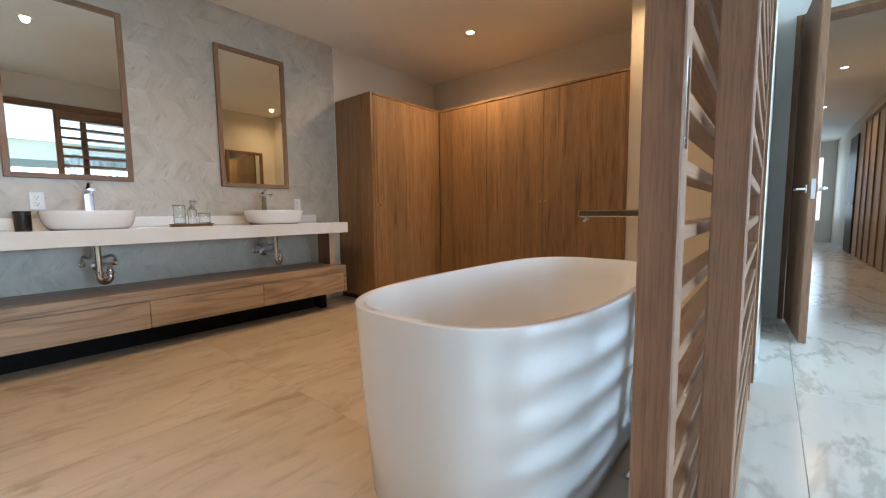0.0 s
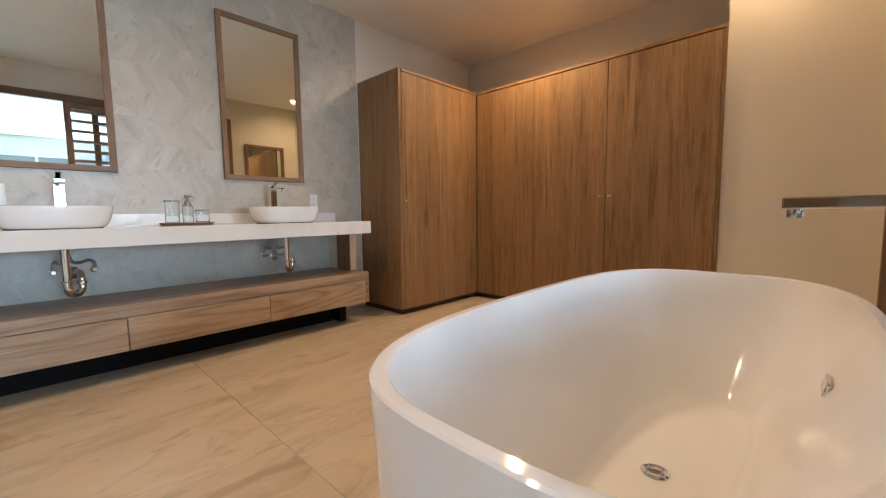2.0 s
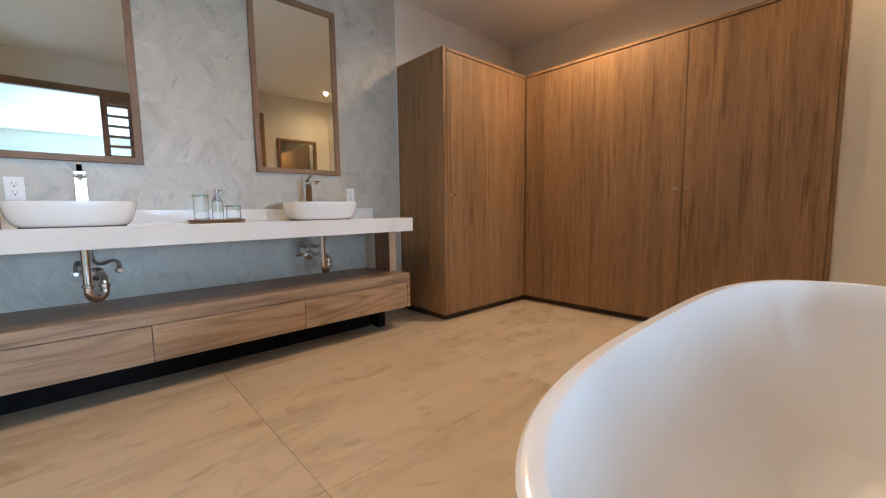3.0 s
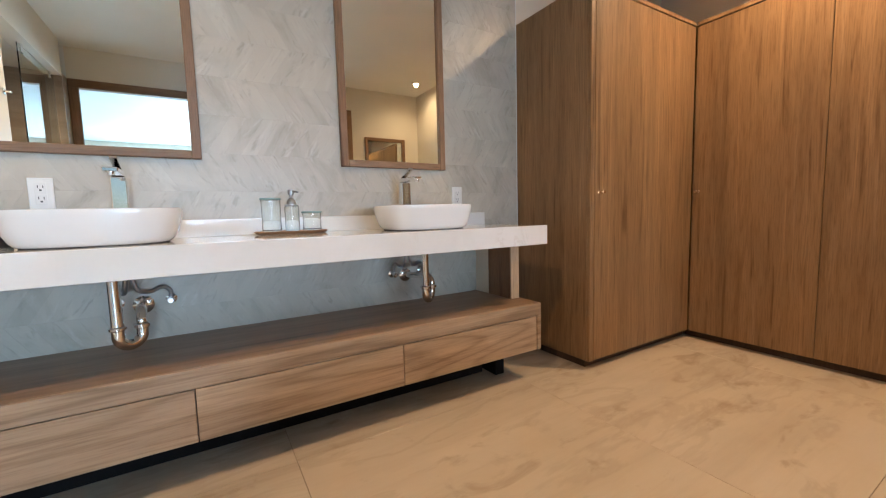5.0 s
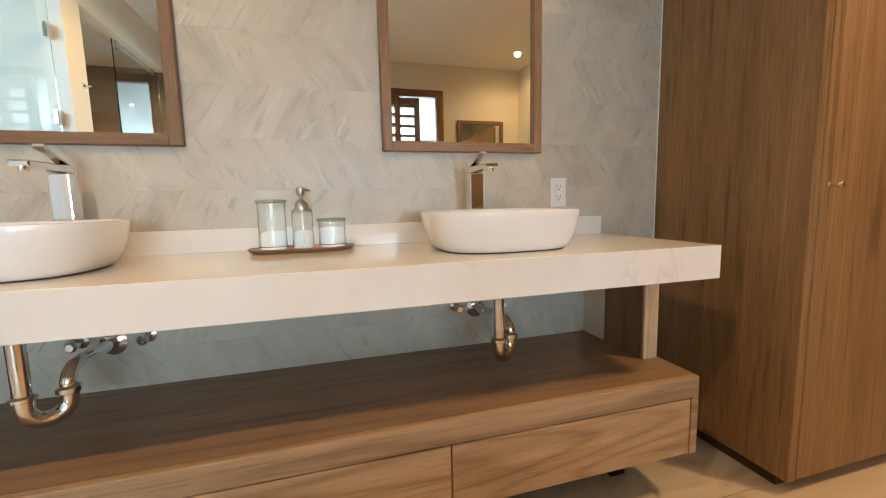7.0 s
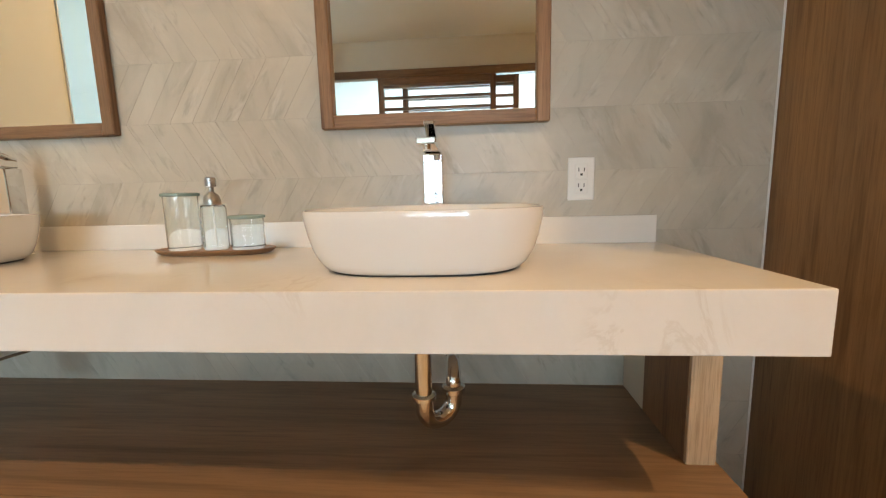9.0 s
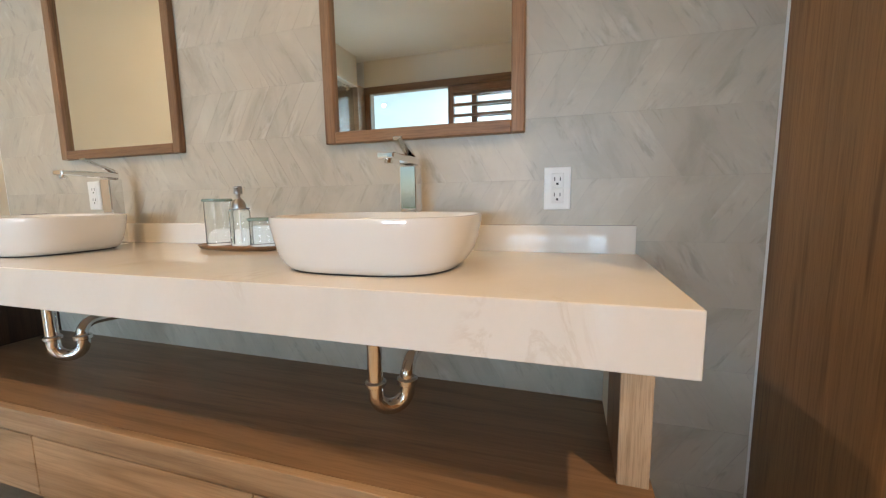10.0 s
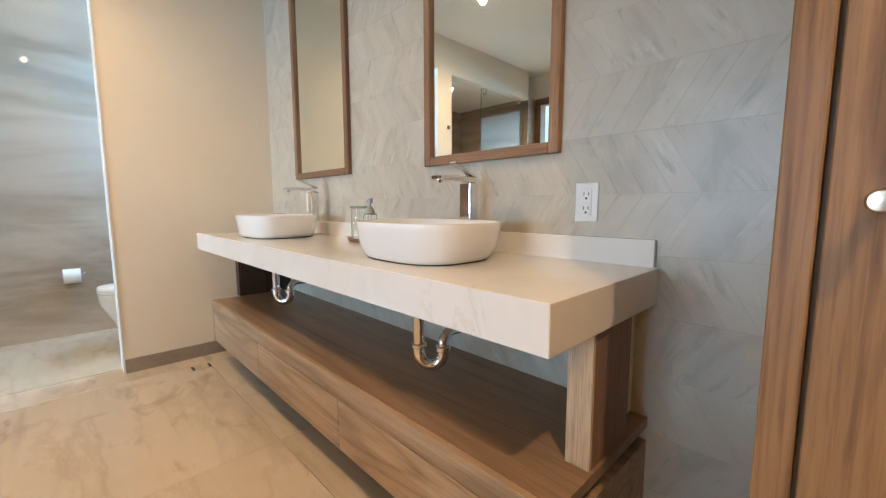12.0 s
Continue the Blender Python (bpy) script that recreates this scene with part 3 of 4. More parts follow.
part("end_panel", solid((0.009, 0.516, -0.033, -0.006, 0.168, 0.3575), bevel=0.001), VANITY_WOOD, va)
part("end_panel", solid((0.009, 0.516, -2.408, -2.381, 0.168, 0.3575), bevel=0.001), VANITY_WOOD, va)
for a, b in ((-2.3775, -1.614), (-1.610, -0.837), (-0.833, -0.037)):
    part("drawer_front", solid((0.494, 0.515, a, b, 0.169, 0.354), bevel=0.0015), VANITY_WOOD, va)
# added black block, its colour stands for the deep shade below the drawers
part("plinth", solid((0.009, 0.26, -2.37, -0.22, 0.0, 0.1705)), MATT_BLACK, va, "black block standing in for the shade under the unit")
for a in (-0.16,):
    part("foot", solid((0.06, 0.345, a - 0.03, a + 0.03, 0.0, 0.171)), MATT_BLACK, va)
part("back_strip", solid((0.009, 0.140, -0.073, -0.052, 0.426, 0.75), bevel=0.001), CREAM, va, "pale strip behind the support panel")
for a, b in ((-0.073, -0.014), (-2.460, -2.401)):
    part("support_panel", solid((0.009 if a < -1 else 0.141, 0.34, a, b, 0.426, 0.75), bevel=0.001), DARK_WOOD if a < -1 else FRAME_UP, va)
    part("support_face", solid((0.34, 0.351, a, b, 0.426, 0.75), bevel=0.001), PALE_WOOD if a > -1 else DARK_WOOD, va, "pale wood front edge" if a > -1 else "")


def vessel_sink(y):
    s = thing("vessel_sink", 0.305, y, CT, "white ceramic oval vessel sink standing on the counter", "sink", "vanity sinks")
    cx = 0.305
    skin = [(0.003, 0.155, 0.191), (0.007, 0.161, 0.200), (0.018, 0.167, 0.210), (0.040, 0.1725, 0.222), (0.070, 0.1775, 0.231), (0.100, 0.181, 0.237), (0.112, 0.1815, 0.2385), (0.117, 0.1805, 0.2375),
            (0.118, 0.1775, 0.2345), (0.116, 0.1745, 0.2315), (0.080, 0.167, 0.223)]
    rings = [oval(cx, y, CT + z, a, b, 3.0) for z, a, b in skin]
    rings += [oval(cx, y, CT + 0.035, 0.150, 0.190, 2.8), oval(cx, y, CT + 0.016, 0.110, 0.145, 2.4), oval(cx, y, CT + 0.012, 0.03, 0.03, 2.0)]
    part("basin", loft(bmesh.new(), rings, True, True), CERAMIC, s, smooth=True)
    # near-black disc that paints the contact shade below the basin
    part("shadow_gap", loft(bmesh.new(), [oval(cx, y, CT + 0.0002, 0.154, 0.190, 3.0), oval(cx, y, CT + 0.0029, 0.154, 0.190, 3.0)], True, True), HOLE, s, "black disc painted as the shade line under the basin")
    part("drain_cap", turned(cx, y, [(0.028, CT + 0.0125), (0.030, CT + 0.017), (0.024, CT + 0.021), (0.004, CT + 0.022)], 20), CHROME, s, "chrome drain cap", True)
    return s


def faucet(y):
    f = thing("faucet", 0.10, y, CT, "tall square chrome basin mixer tap with an angled lever", "faucet", "vanity faucets")
    part("body", solid((0.077, 0.123, y - 0.0245, y + 0.0245, CT, CT + 0.245), bevel=0.003, segments=2), CHROME, f)
    bm = bmesh.new()
    box(bm, 0.083, 0.262, y - 0.0225, y + 0.0225, CT + 0.246, CT + 0.268, 0.003)
    for v in bm.verts:
        if v.co.x > 0.21:
            v.co.z += 0.006 if v.co.z < CT + 0.256 else -0.001
    part("spout", bm, CHROME, f)
    part("nozzle", turned(0.246, y, [(0.010, CT + 0.240), (0.011, CT + 0.242), (0.011, CT + 0.2535)], 16), CHROME, f, smooth=True)
    bm = bmesh.new()
    box(bm, -0.012, 0.105, -0.013, 0.013, -0.004, 0.005, 0.002)
    bmesh.ops.transform(bm, matrix=Matrix.Translation((0.088, y, CT + 0.272)) @ Matrix.Rotation(radians(-22), 4, "Y"), verts=bm.verts)
    part("lever", bm, CHROME, f)
    return f


def drain_trap(y):
    t = thing("sink_drain", 0.27, y, 0.45, "chrome bottle-less P-trap drain under the sink", "drain pipe", "sink drains")
    tx, bx, by = 0.330, 0.279, y + 0.062
    part("tailpiece", turned(tx, y, [(0.0185, 0.56), (0.0185, 0.75)], 18), CHROME, t, smooth=True)
    part("slip_nut", turned(tx, y, [(0.020, 0.550), (0.0265, 0.554), (0.0265, 0.562), (0.020, 0.566)], 18), CHROME, t, smooth=True)
    mx, my = (tx + bx) / 2, (y + by) / 2
    arc = [(tx, y, 0.558)] + [(mx + (tx - mx) * math.cos(a), my + (y - my) * math.cos(a), 0.530 - 0.040 * math.sin(a)) for a in [math.pi * k / 12 for k in range(13)]] + [(bx, by, 0.552)]
    part("trap_bend", tube(arc, 0.0195, 16), CHROME, t, smooth=True)
    part("slip_nut", turned(bx, by, [(0.020, 0.540), (0.0265, 0.544), (0.0265, 0.556), (0.020, 0.560)], 18), CHROME, t, smooth=True)
    part("wall_pipe", tube(curve_points([(bx, by, 0.550), (bx - 0.003, by, 0.575), (bx - 0.035, by - 0.003, 0.598), (0.15, y + 0.05, 0.592), (0.01, y + 0.04, 0.579)], 6), 0.0175, 16), CHROME, t, smooth=True)
    bm = turned(0, 0, [(0.038, 0.0), (0.037, 0.004), (0.022, 0.010), (0.018, 0.011)], 24)
    bmesh.ops.transform(bm, matrix=Matrix.Translation((0.009, y + 0.04, 0.578)) @ Matrix.Rotation(radians(90), 4, "Y"), verts=bm.verts)
    part("wall_flange", bm, CHROME, t, "round chrome wall flange", True)
    return t


def angle_valve(y, ytop):
    v = thing("angle_valve", 0.03, y, 0.56, "chrome angle stop valve with a braided supply hose", "valve", "supply valves")
    bm = turned(0, 0, [(0.022, 0.0), (0.021, 0.004), (0.010, 0.008), (0.010, 0.045)], 18)
    bmesh.ops.transform(bm, matrix=Matrix.Translation((0.009, y, 0.592)) @ Matrix.Rotation(radians(90), 4, "Y"), verts=bm.verts)
    part("body", bm, CHROME, v, smooth=True)
    bm = turned(0, 0, [(0.013, 0.0), (0.016, 0.004), (0.016, 0.016), (0.011, 0.022)], 8)
    bmesh.ops.transform(bm, matrix=Matrix.Translation((0.05, y, 0.592)) @ Matrix.Rotation(radians(90), 4, "Y"), verts=bm.verts)
    part("handle", bm, CHROME, v)
    ins = ytop - y
    line = [(0.040, y, 0.598), (0.044, y, 0.632), (0.052, y + ins * 0.22, 0.652), (0.072, y + ins * 0.55, 0.640), (0.095, y + ins * 0.85, 0.648), (0.105, ytop, 0.690), (0.105, ytop, 0.750)]
    part("hose", tube(curve_points(line, 7), 0.0085, 12), HOSE, v, "braided steel hose", True)
    return v


def outlet(y, z):
    o = thing("wall_outlet", 0.009, y, z, "white double wall socket plate with two outlets", "outlet", "wall sockets")
    part("plate", solid((0.009, 0.014, y - 0.0355, y + 0.0355, z - 0.058, z + 0.058), bevel=0.002), PLASTIC, o)
    for dz in (-0.021, 0.021):
        part("socket", solid((0.013, 0.0162, y - 0.0165, y + 0.0165, z + dz - 0.0195, z + dz + 0.0195), bevel=0.001), PLASTIC, o)
        part("slot", solid((0.0158, 0.0166, y - 0.0085, y - 0.0062, z + dz - 0.001, z + dz + 0.009)), HOLE, o)
        part("slot", solid((0.0158, 0.0166, y + 0.0062, y + 0.0085, z + dz - 0.001, z + dz + 0.009)), HOLE, o)
        part("slot", solid((0.0158, 0.0166, y - 0.003, y + 0.003, z + dz - 0.012, z + dz - 0.006)), HOLE, o)
    return o


for sy, by in ((-0.605, -0.605), (-1.815, -1.848)):
    vessel_sink(by)
    faucet(sy)
    drain_trap(sy - 0.012)
    angle_valve(sy - 0.055, sy - 0.012)
    angle_valve(sy + 0.125, sy + 0.012)
outlet(-0.208, 1.026)
outlet(-2.058, 1.038)


# ---- things on the counter ----
def jar(name, x, y, r, h, z, label, lid=True):
    j = thing(name, x, y, z, label, "jar")
    part("body", turned(x, y, [(r * 0.93, z), (r, z + 0.006), (r, z + h), (r - 0.0025, z + h), (r - 0.0025, z + 0.010), (r * 0.8, z + 0.008)], 32), GLASS, j, smooth=True).visible_shadow = False
    part("lid", turned(x, y, [(r + 0.002, z + h + 0.0005), (r + 0.0045, z + h + 0.002), (r + 0.0045, z + h + 0.008), (r + 0.001, z + h + 0.010)], 32), GREEN_GLASS, j, "thick greenish glass lid", True)
    return j


TRAY = 0.862
tr = thing("tray", 0.125, -1.20, CT, "small oval wooden tray on the counter", "tray")
part("board", loft(bmesh.new(), [oval(0.125, -1.20, CT + 0.0005, 0.050, 0.142, 2.6), oval(0.125, -1.20, CT + 0.003, 0.058, 0.152, 2.6), oval(0.125, -1.20, CT + 0.013, 0.066, 0.162, 2.6),
                                oval(0.125, -1.20, CT + 0.015, 0.064, 0.160, 2.6), oval(0.125, -1.20, TRAY - 0.0005, 0.058, 0.152, 2.6)], True, True), FRAME_FLAT, tr, smooth=True)
jar("tall_jar", 0.125, -1.286, 0.041, 0.142, TRAY, "tall clear glass jar with a greenish lid on the tray")
jar("short_jar", 0.122, -1.108, 0.042, 0.080, TRAY, "short clear glass jar with a greenish lid on the tray")
sd = thing("soap_dispenser", 0.125, -1.197, TRAY, "clear glass soap dispenser with a brushed metal pump", "soap dispenser")
part("bottle", turned(0.125, -1.197, [(0.030, TRAY), (0.032, TRAY + 0.004), (0.032, TRAY + 0.110), (0.028, TRAY + 0.118), (0.025, TRAY + 0.116), (0.0295, TRAY + 0.109), (0.0295, TRAY + 0.008)], 28), GLASS, sd, smooth=True).visible_shadow = False
part("collar", turned(0.125, -1.197, [(0.032, TRAY + 0.1185), (0.032, TRAY + 0.1205), (0.021, TRAY + 0.122), (0.0215, TRAY + 0.131), (0.017, TRAY + 0.144), (0.010, TRAY + 0.149), (0.009, TRAY + 0.152)], 24), STEEL, sd, "brushed metal collar", True)
part("pump", turned(0.125, -1.197, [(0.006, TRAY + 0.152), (0.007, TRAY + 0.165), (0.0135, TRAY + 0.167), (0.0135, TRAY + 0.188), (0.010, TRAY + 0.191)], 18), STEEL, sd, smooth=True)
part("nozzle", tube([(0.125, -1.197, TRAY + 0.181), (0.145, -1.181, TRAY + 0.181), (0.158, -1.170, TRAY + 0.177)], 0.0042, 10), STEEL, sd, smooth=True)
part("dip_tube", turned(0.125, -1.197, [(0.0025, TRAY + 0.010), (0.0025, TRAY + 0.118)], 8), PLASTIC, sd, smooth=True)
cu = thing("black_jar", 0.17, -2.141, CT, "small black lidded jar on the counter beside the sink", "jar")
part("body", turned(0.17, -2.141, [(0.036, CT), (0.039, CT + 0.004), (0.040, CT + 0.098), (0.038, CT + 0.100)], 28), BLACK, cu, smooth=True)
part("lid", turned(0.17, -2.141, [(0.039, CT + 0.1005), (0.0415, CT + 0.102), (0.0415, CT + 0.116), (0.039, CT + 0.119)], 28), BLACK, cu, smooth=True)


# ---- bathtub ----
def bathtub():
    cx, cy, a, b, n, top = 2.955, -0.79, 0.415, 0.835, 3.2, 0.645
    t = thing("bathtub", cx, cy, 0, "white freestanding acrylic bathtub with straight sides", "bathtub")
    outer = [(0.0, 0.045), (0.006, 0.040), (0.30, 0.018), (0.56, 0.004), (0.625, 0.0), (top - 0.004, 0.0), (top, 0.004), (top, 0.024), (top - 0.004, 0.029)]
    rings = [oval(cx, cy, z, a - i, b - i, n, 96) for z, i in outer]
    inner = [(0.545, 0.345, 0.760, 3.3), (0.40, 0.270, 0.660, 3.5), (0.26, 0.196, 0.565, 3.9), (0.226, 0.178, 0.542, 4.2), (0.207, 0.163, 0.524, 4.4), (0.198, 0.146, 0.505, 4.4), (0.1955, 0.10, 0.42, 4.0), (0.1935, 0.05, 0.06, 2.2)]
    rings += [oval(cx, cy, z, w, l, e, 96) for z, w, l, e in inner]
    part("shell", loft(bmesh.new(), rings, True, True), ACRYLIC, t, smooth=True)
    part("drain", turned(2.946, -0.813, [(0.034, 0.193), (0.036, 0.1965), (0.030, 0.1995), (0.022, 0.1955), (0.020, 0.2005), (0.004, 0.2025)], 28), CHROME, t, "chrome tub drain", True)
    bm = solid((3.262, 3.272, -0.715, -0.625, 0.47, 0.505), bevel=0.003)
    bmesh.ops.transform(bm, matrix=Matrix.Translation((3.27, -0.67, 0.49)) @ Matrix.Rotation(radians(14), 4, "Y") @ Matrix.Translation((-3.27, 0.67, -0.49)), verts=bm.verts)
    part("overflow", bm, CHROME, t, "slotted chrome overflow plate")


bathtub()


def tub_filler():
    x, y = 3.437, -0.90
    f = thing("tub_filler", x, y, 0, "freestanding square chrome tub filler with hand shower", "bath tap")
    part("base_plate", solid((x - 0.06, x + 0.06, y - 0.06, y + 0.06, 0.0, 0.012), bevel=0.003), POLISHED, f)
    part("column", solid((x - 0.022, x + 0.022, y - 0.032, y + 0.032, 0.012, 1.08), bevel=0.003, segments=2), POLISHED, f)
    part("spout", solid((3.178, x + 0.022, y - 0.020, y + 0.020, 0.905, 0.928), bevel=0.003, segments=2), POLISHED, f)
    part("nozzle", turned(3.198, y, [(0.012, 0.888), (0.013, 0.890), (0.013, 0.9045)], 18), POLISHED, f, smooth=True)
    bm = turned(0, 0, [(0.019, 0.0), (0.019, 0.040), (0.014, 0.045)], 22)
    bmesh.ops.transform(bm, matrix=Matrix.Translation((x, y - 0.032, 0.84)) @ Matrix.Rotation(radians(90), 4, "X"), verts=bm.verts)
    part("mixer_knob", bm, POLISHED, f, smooth=True)
    part("lever", solid((x - 0.006, x + 0.006, y - 0.085, y - 0.077, 0.79, 0.86), bevel=0.002), POLISHED, f)
    bm = turned(0, 0, [(0.016, 0.0), (0.016, 0.034), (0.012, 0.038)], 20)
    bmesh.ops.transform(bm, matrix=Matrix.Translation((x, y - 0.032, 0.755)) @ Matrix.Rotation(radians(90), 4, "X"), verts=bm.verts)
    part("diverter", bm, POLISHED, f, smooth=True)
    part("diverter_lever", tube([(x, y - 0.066, 0.755), (x - 0.004, y - 0.074, 0.735), (x - 0.014, y - 0.078, 0.70)], 0.007, 12), POLISHED, f, smooth=True)
    part("hand_shower", solid((x - 0.011, x + 0.011, y + 0.034, y + 0.052, 0.80, 1.02), bevel=0.004, segments=2), POLISHED, f)
    part("black_head", solid((x - 0.020, x + 0.020, y - 0.0345, y - 0.0315, 1.022, 1.072), bevel=0.001), BLACK, f, "black front panel")
    part("hose", tube(curve_points([(x, y + 0.043, 0.80), (x + 0.03, y + 0.06, 0.55), (x + 0.035, y + 0.05, 0.25), (x + 0.005, y + 0.02, 0.12), (x - 0.045, y - 0.03, 0.16), (x - 0.045, y - 0.05, 0.36), (x - 0.02, y - 0.03, 0.44)], 8), 0.007, 10), HOSE, f, "flexible steel hose", True)


tub_filler()

# ---- corridor door ----
dl = thing("corridor_door", 3.86, 1.93, 0, "walnut flush door standing open into the bedroom", "door")
bm = solid((0, 0.042, -0.745, 0, 0.012, 2.395), bevel=0.003)
place = Matrix.Translation((3.8385, 1.951, 0)) @ Matrix.Rotation(radians(5.0), 4, "Z")
bmesh.ops.transform(bm, matrix=place, verts=bm.verts)
leaf = part("leaf", bm, SCREEN_WOOD, dl)
for sx, side in ((-0.0, -1), (0.042, 1)):
    bm = solid((sx - 0.010 if side < 0 else sx, sx if side < 0 else sx + 0.010, -0.705, -0.650, 1.03, 1.085), bevel=0.002)
    box(bm, sx + side * 0.050 - 0.008, sx + side * 0.050 + 0.008, -0.690, -0.570, 1.048, 1.066, 0.002)
    box(bm, *sorted((sx + side * 0.008, sx + side * 0.05)), -0.688, -0.668, 1.048, 1.066, 0.002)
    bmesh.ops.transform(bm, matrix=place, verts=bm.verts)
    part("handle", bm, CHROME, leaf, "square chrome lever handle")
bm = solid((0.010, 0.032, -0.7465, -0.7445, 0.99, 1.12))
bmesh.ops.transform(bm, matrix=place, verts=bm.verts)
part("lock_plate", bm, CHROME, leaf, "chrome lock plate")
df = thing("door_frame_corridor", 4.29, 2.05, 0, "walnut casing of the corridor doorway", "door frame", kind="structure")
part("jamb", solid((3.80, 3.838, 1.955, 2.14, 0, 2.44), bevel=0.003), FRAME_UP, df)
part("jamb", solid((4.745, 4.78, 1.955, 2.14, 0, 2.44), bevel=0.003), FRAME_UP, df)
part("head", solid((3.838, 4.745, 1.955, 2.14, 2.40, 2.44), bevel=0.003), FRAME_FLAT, df)

# corridor fittings
cc = thing("corridor_closet", 4.98, 6.9, 0, "walnut-framed corridor closet with pale panels", "closet")
part("carcass", solid((4.975, 4.999, 5.85, 8.15, 0.02, 2.45), bevel=0.002), PANEL, cc)
for y in (5.85, 6.42, 7.0, 7.57, 8.10):
    part("stile", solid((4.955, 4.974, y, y + 0.04, 0.02, 2.45), bevel=0.002), FRAME_UP, cc)
part("top_rail", solid((4.950, 4.974, 5.85, 8.16, 2.452, 2.50), bevel=0.002), FRAME_FLAT, cc)
cd = thing("corridor_side_door", 4.98, 9.5, 0, "dark walnut door in the corridor", "door")
part("leaf", solid((4.97, 4.999, 9.0, 9.95, 0.01, 2.40), bevel=0.003), DARK_WOOD, cd)
part("handle", solid((4.93, 4.97, 9.06, 9.10, 1.0, 1.06), bevel=0.003), CHROME, cd)
framed = thing("window_2", 4.5, 12.66, 0.6, "narrow bright window at the corridor end", "window", kind="structure")
part("pane", solid((4.25, 4.75, 12.70, 12.71, 0.6, 2.3)), HALL_GLOW, framed)
part("window_frame", solid((4.25, 4.75, 12.66, 12.70, 1.40, 1.44), bevel=0.002), EDGE_TRIM, framed)

# ---- toilet room and shower ----
tg = thing("toilet_glass_door", 1.33, -2.72, 0, "clear hinged glass door of the toilet room", "glass door")
p = part("pane", solid((0.962, 1.700, -2.724, -2.716, 0.012, 2.39)), PANE, tg)
p.visible_shadow = False
for z in (2.10, 1.585, 0.30):
    part("hinge", solid((1.655, 1.735, -2.735, -2.705, z - 0.045, z + 0.045), bevel=0.003), CHROME, tg, "square chrome glass hinge")
sg = thing("shower_screen", 2.9, -2.72, 0, "fixed clear glass shower panel", "shower screen")
p = part("pane", solid((2.47, 3.325, -2.724, -2.716, 0.012, 2.36)), PANE, sg)
p.visible_shadow = False
for x in (2.54, 3.22):
    part("clamp", solid((x - 0.022, x + 0.022, -2.733, -2.707, 2.30, 2.37), bevel=0.003), CHROME, sg, "chrome glass clamp")
sh = thing("rain_shower", 2.45, -3.65, 2.0, "square chrome wall shower head", "shower")
part("arm", tube([(2.45, -3.86, 2.09), (2.45, -3.70, 2.09), (2.45, -3.60, 2.075)], 0.011, 12), CHROME, sh, smooth=True)
part("rose", solid((2.33, 2.57, -3.70, -3.46, 2.035, 2.052), bevel=0.003), STEEL, sh)
hk = thing("robe_hook", 1.87, -2.65, 1.83, "small chrome robe hook on the pier", "hook")
part("plate", solid((1.85, 1.885, -2.655, -2.648, 1.81, 1.85), bevel=0.002), CHROME, hk)
part("peg", solid((1.862, 1.873, -2.648, -2.612, 1.822, 1.834), bevel=0.002), CHROME, hk)


def toilet(x, y):
    t = thing("toilet", x + 0.3, y, 0, "white ceramic toilet with a closed lid", "toilet")
    c = x + 0.42
    part("bowl", loft(bmesh.new(), [oval(c - 0.08, y, 0.0, 0.24, 0.13, 2.6), oval(c - 0.07, y, 0.05, 0.24, 0.13, 2.6), oval(c - 0.03, y, 0.20, 0.25, 0.15, 2.4), oval(c, y, 0.33, 0.285, 0.18, 2.3),
                                    oval(c, y, 0.395, 0.29, 0.185, 2.3), oval(c, y, 0.40, 0.28, 0.175, 2.3)], True, True), CERAMIC, t, smooth=True)
    part("seat", loft(bmesh.new(), [oval(c, y, 0.4005, 0.288, 0.183, 2.3), oval(c, y, 0.412, 0.294, 0.188, 2.3), oval(c, y, 0.420, 0.290, 0.185, 2.3)], True, True), CERAMIC, t, smooth=True)
    part("lid", loft(bmesh.new(), [oval(c, y, 0.4205, 0.29, 0.186, 2.3), oval(c, y, 0.428, 0.294, 0.188, 2.3), oval(c, y, 0.445, 0.285, 0.182, 2.3), oval(c, y, 0.45, 0.22, 0.14, 2.3)], True, True), CERAMIC, t, smooth=True)
    part("tank", solid((x, x + 0.19, y - 0.19, y + 0.19, 0.40, 0.78), bevel=0.02, segments=3), CERAMIC, t, smooth=True)


toilet(0.31, -3.30)
tp = thing("toilet_paper", 1.133, -3.80, 0.42, "white toilet paper roll on a chrome wall holder", "toilet paper")
bm = turned(0, 0, [(0.02, -0.05), (0.055, -0.05), (0.055, 0.05), (0.02, 0.05)], 28)
bmesh.ops.transform(bm, matrix=Matrix.Translation((1.133, -3.795, 0.48)) @ Matrix.Rotation(radians(90), 4, "Y"), verts=bm.verts)
part("roll", bm, PAPER, tp, smooth=True)
part("holder", tube([(1.06, -3.858, 0.495), (1.06, -3.80, 0.495), (1.07, -3.795, 0.48), (1.20, -3.795, 0.48)], 0.006, 10), CHROME, tp, smooth=True)

# floor drain
fd = thing("floor_drain", 0.59, -2.44, 0.0, "small tile-insert floor drain with steel slots", "floor drain")
part("frame_bar", solid((0.535, 0.645, -2.479, -2.476, 0.0, 0.0012)), STEEL, fd)
part("frame_bar", solid((0.535, 0.645, -2.404, -2.401, 0.0, 0.0012)), STEEL, fd)
part("slot", solid((0.537, 0.552, -2.474, -2.406, 0.0, 0.0015)), HOLE, fd)
part("slot", solid((0.628, 0.643, -2.474, -2.406, 0.0, 0.0015)), HOLE, fd)


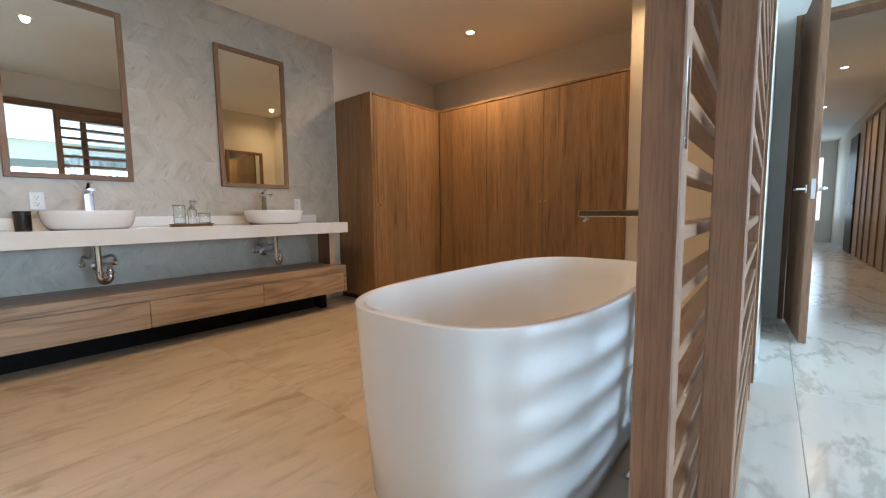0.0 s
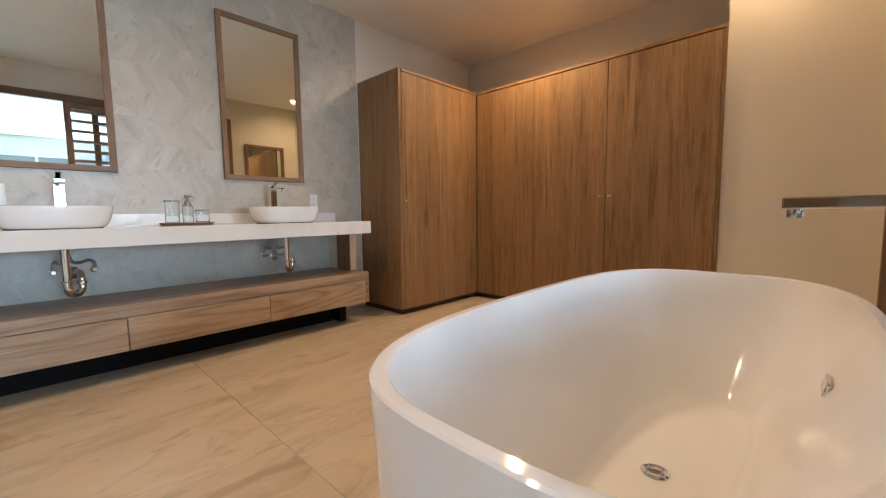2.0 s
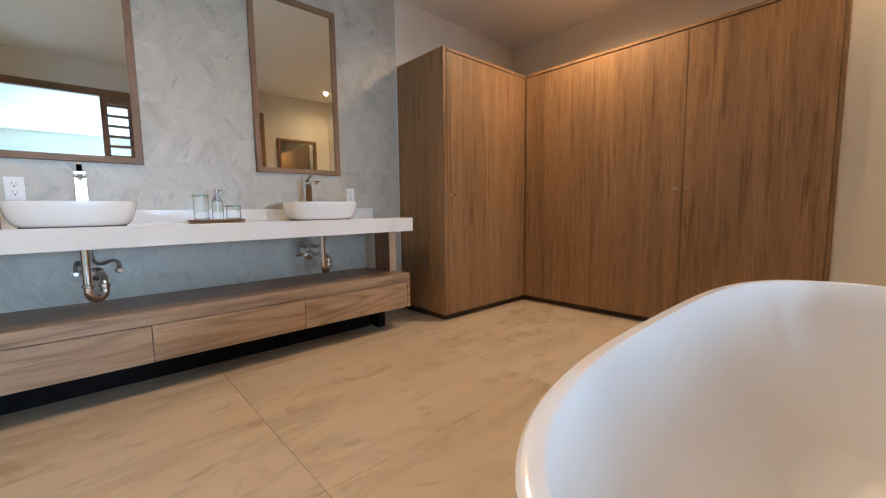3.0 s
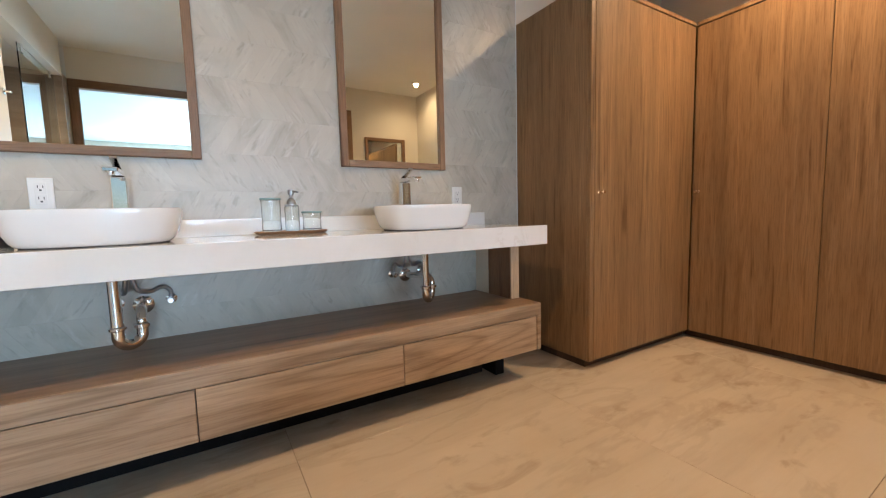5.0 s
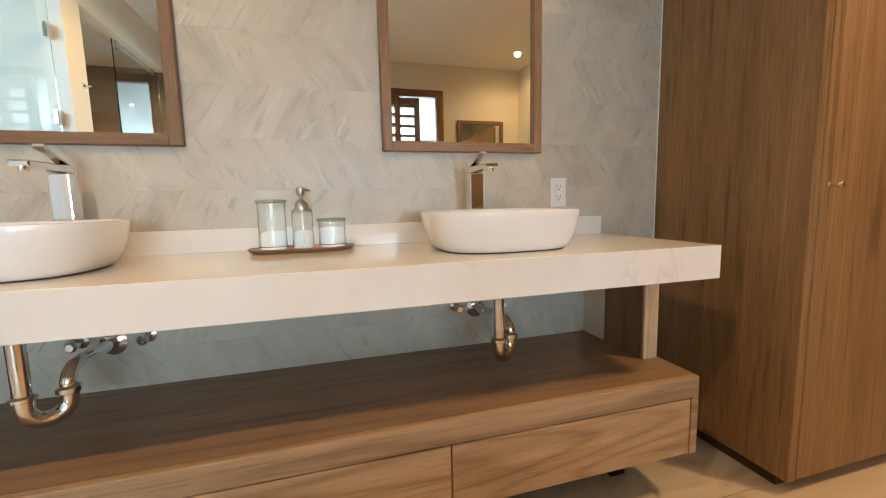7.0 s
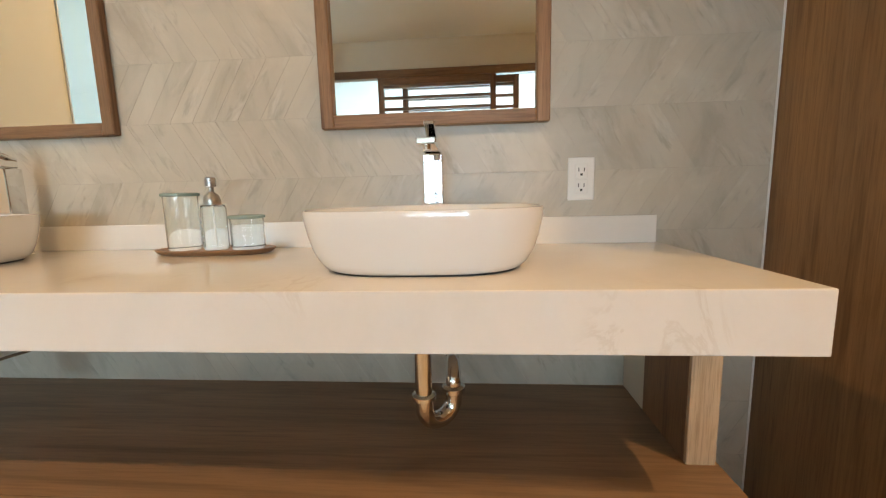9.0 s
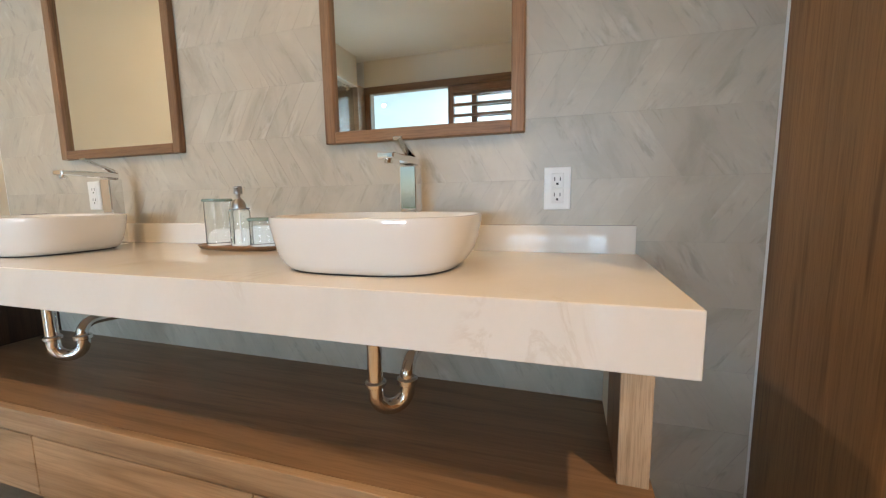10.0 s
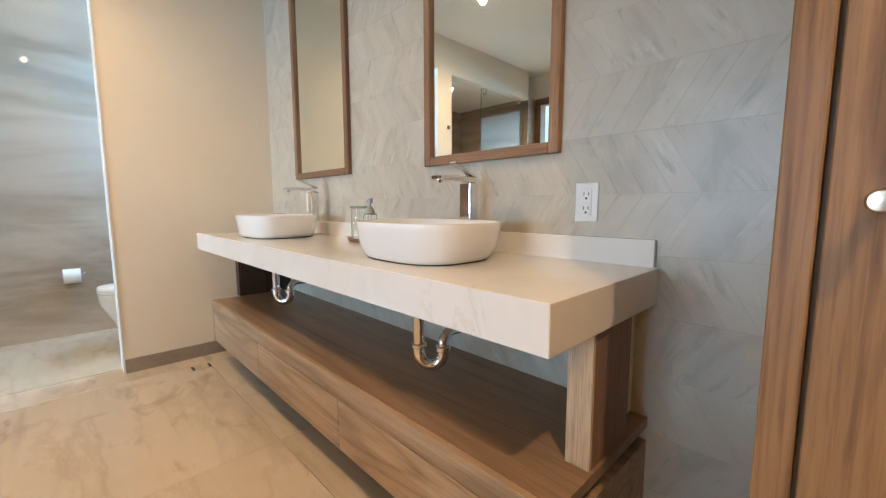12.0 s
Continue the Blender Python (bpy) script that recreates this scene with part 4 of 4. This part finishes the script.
# ---- ceiling downlights ----
def downlight(x, y, z):
    c = thing("downlight", x, y, z - 0.03, "round recessed warm ceiling downlight, switched on", "ceiling light", "recessed downlights")
    part("rim", turned(x, y, [(0.036, z - 0.003), (0.037, z - 0.010), (0.055, z - 0.007), (0.056, z + 0.001)], 32, False, False), PLASTIC, c, smooth=True)
    lens = part("lens", turned(x, y, [(0.037, z - 0.006), (0.037, z - 0.001)], 28), LAMP_GLOW, c, "glowing warm lens")
    lens.visible_shadow = False


# the fitting at (5.60, -3.40) goes with the added, unseen bedroom lamp
for lx, ly, lz, le in LAMPS:
    downlight(lx, ly, lz)


# ---- chevron marble tiles on the vanity wall ----
def chevron_wall():
    y0, y1, rise, wide, lean, joint, first = -2.652, 0.281, 0.167, 0.0685, 0.102, 0.00035, 0.048 - 0.167
    wall = setting("wall_tiled", solid((-0.0115, 0.0080, y0, y1, 0, CEIL)), GROUT, "grey marble chevron tiles on the vanity wall", "wall")
    meshes = {}
    rest = {0: bmesh.new(), 1: bmesh.new()}
    count = 0
    rows = int((CEIL - first) / rise) + 1
    for r in range(rows):
        z0, z1 = max(first + r * rise, 0), min(first + (r + 1) * rise, CEIL)
        s = -lean if r % 2 else lean
        n0 = int((y0 - lean) / wide) - 1
        n1 = int((y1 + lean) / wide) + 2
        for k in range(n0, n1):
            base = k * wide - (0 if r % 2 else lean) + 0.022
            full = z1 - z0 > rise - 0.001
            quad = [(base + joint, z0 + joint), (base + wide - joint, z0 + joint), (base + wide - joint + s * (z1 - z0) / rise, z1 - joint), (base + joint + s * (z1 - z0) / rise, z1 - joint)]
            ys = [q[0] for q in quad]
            if max(ys) <= y0 or min(ys) >= y1:
                continue
            inside = min(ys) >= y0 and max(ys) <= y1
            if inside and full and 0.93 < z0 < 2.2 and y0 < base and -1.9 < base and count < 300:
                key = r % 2
                if key not in meshes:
                    bm = bmesh.new()
                    prism(bm, [(a - base, b - z0) for a, b in quad])
                    meshes[key] = mesh_of(bm, "tile", TILES["object", key])
                ob = new("tile", meshes[key])
                ob.location = (0, base, z0)
                ob.parent = wall
                count += 1
            else:
                cut = clip_quad(quad, y0, y1)
                if len(cut) > 2:
                    prism(rest[r % 2], cut)
    for key in rest:
        tagged(part("tile_rest", rest[key], TILES["island", key], wall), "", "", "", "stuff")


def prism(bm, quad):
    a = [bm.verts.new((0.0, y, z)) for y, z in quad]
    d = 0.0004
    cy, cz = sum(q[0] for q in quad) / len(quad), sum(q[1] for q in quad) / len(quad)
    b = [bm.verts.new((0.0087, y, z)) for y, z in quad]
    c = [bm.verts.new((0.0090, y + d * (1 if y < cy else -1) * 0.7, z + d * (1 if z < cz else -1) * 0.7)) for y, z in quad]
    n = len(quad)
    for lo, hi in ((a, b), (b, c)):
        for i in range(n):
            bm.faces.new((lo[i], lo[(i + 1) % n], hi[(i + 1) % n], hi[i]))
    bm.faces.new(c)


def clip_quad(poly, y0, y1):
    for bound, sign in ((y0, 1), (y1, -1)):
        out = []
        for i, p in enumerate(poly):
            q = poly[(i + 1) % len(poly)]
            pi, qi = sign * (p[0] - bound) >= 0, sign * (q[0] - bound) >= 0
            if pi:
                out.append(p)
            if pi != qi:
                t = (bound - p[0]) / (q[0] - p[0])
                out.append((bound, p[1] + t * (q[1] - p[1])))
        poly = out
        if len(poly) < 3:
            return []
    return poly


chevron_wall()


# ---- floors, laid tile by tile ----
def tiled_floor(name, x0, x1, y0, y1, ox, oy, sx, sy, tile_mat, label, gap=0.0008):
    fl = setting(name, solid((x0, x1, y0, y1, -0.12, -0.004)), FLOOR_GROUT, label, "floor")
    i0, i1 = int((x0 - ox) // sx), int((x1 - ox) // sx)
    j0, j1 = int((y0 - oy) // sy), int((y1 - oy) // sy)
    shared = {}
    for i in range(i0, i1 + 1):
        for j in range(j0, j1 + 1):
            a, b = max(x0, ox + i * sx), min(x1, ox + (i + 1) * sx)
            c, e = max(y0, oy + j * sy), min(y1, oy + (j + 1) * sy)
            if b - a < 0.02 or e - c < 0.02:
                continue
            key = (round(b - a, 3), round(e - c, 3))
            if key not in shared:
                shared[key] = mesh_of(solid((gap, b - a - gap, gap, e - c - gap, -0.010, 0.0), bevel=0.0012), "tile", tile_mat)
            ob = new("tile", shared[key])
            ob.location = (a, c, 0)
            ob.parent = fl


tiled_floor("floor", -0.012, 3.60, -4.0, 1.97, 1.738, -1.306, 1.2, 1.2, FLOOR_TILE, "large beige marble-look floor tiles with dark veins")
tiled_floor("floor_bedroom", 3.60, 9.65, -6.35, 2.13, 3.86, -0.9, 1.2, 1.2, HALL_TILE, "large white marble-look floor tiles with grey veins")
tiled_floor("floor_corridor", 3.62, 5.15, 2.13, 13.0, 3.86, 2.7, 1.2, 1.2, HALL_TILE, "white marble-look corridor floor tiles")
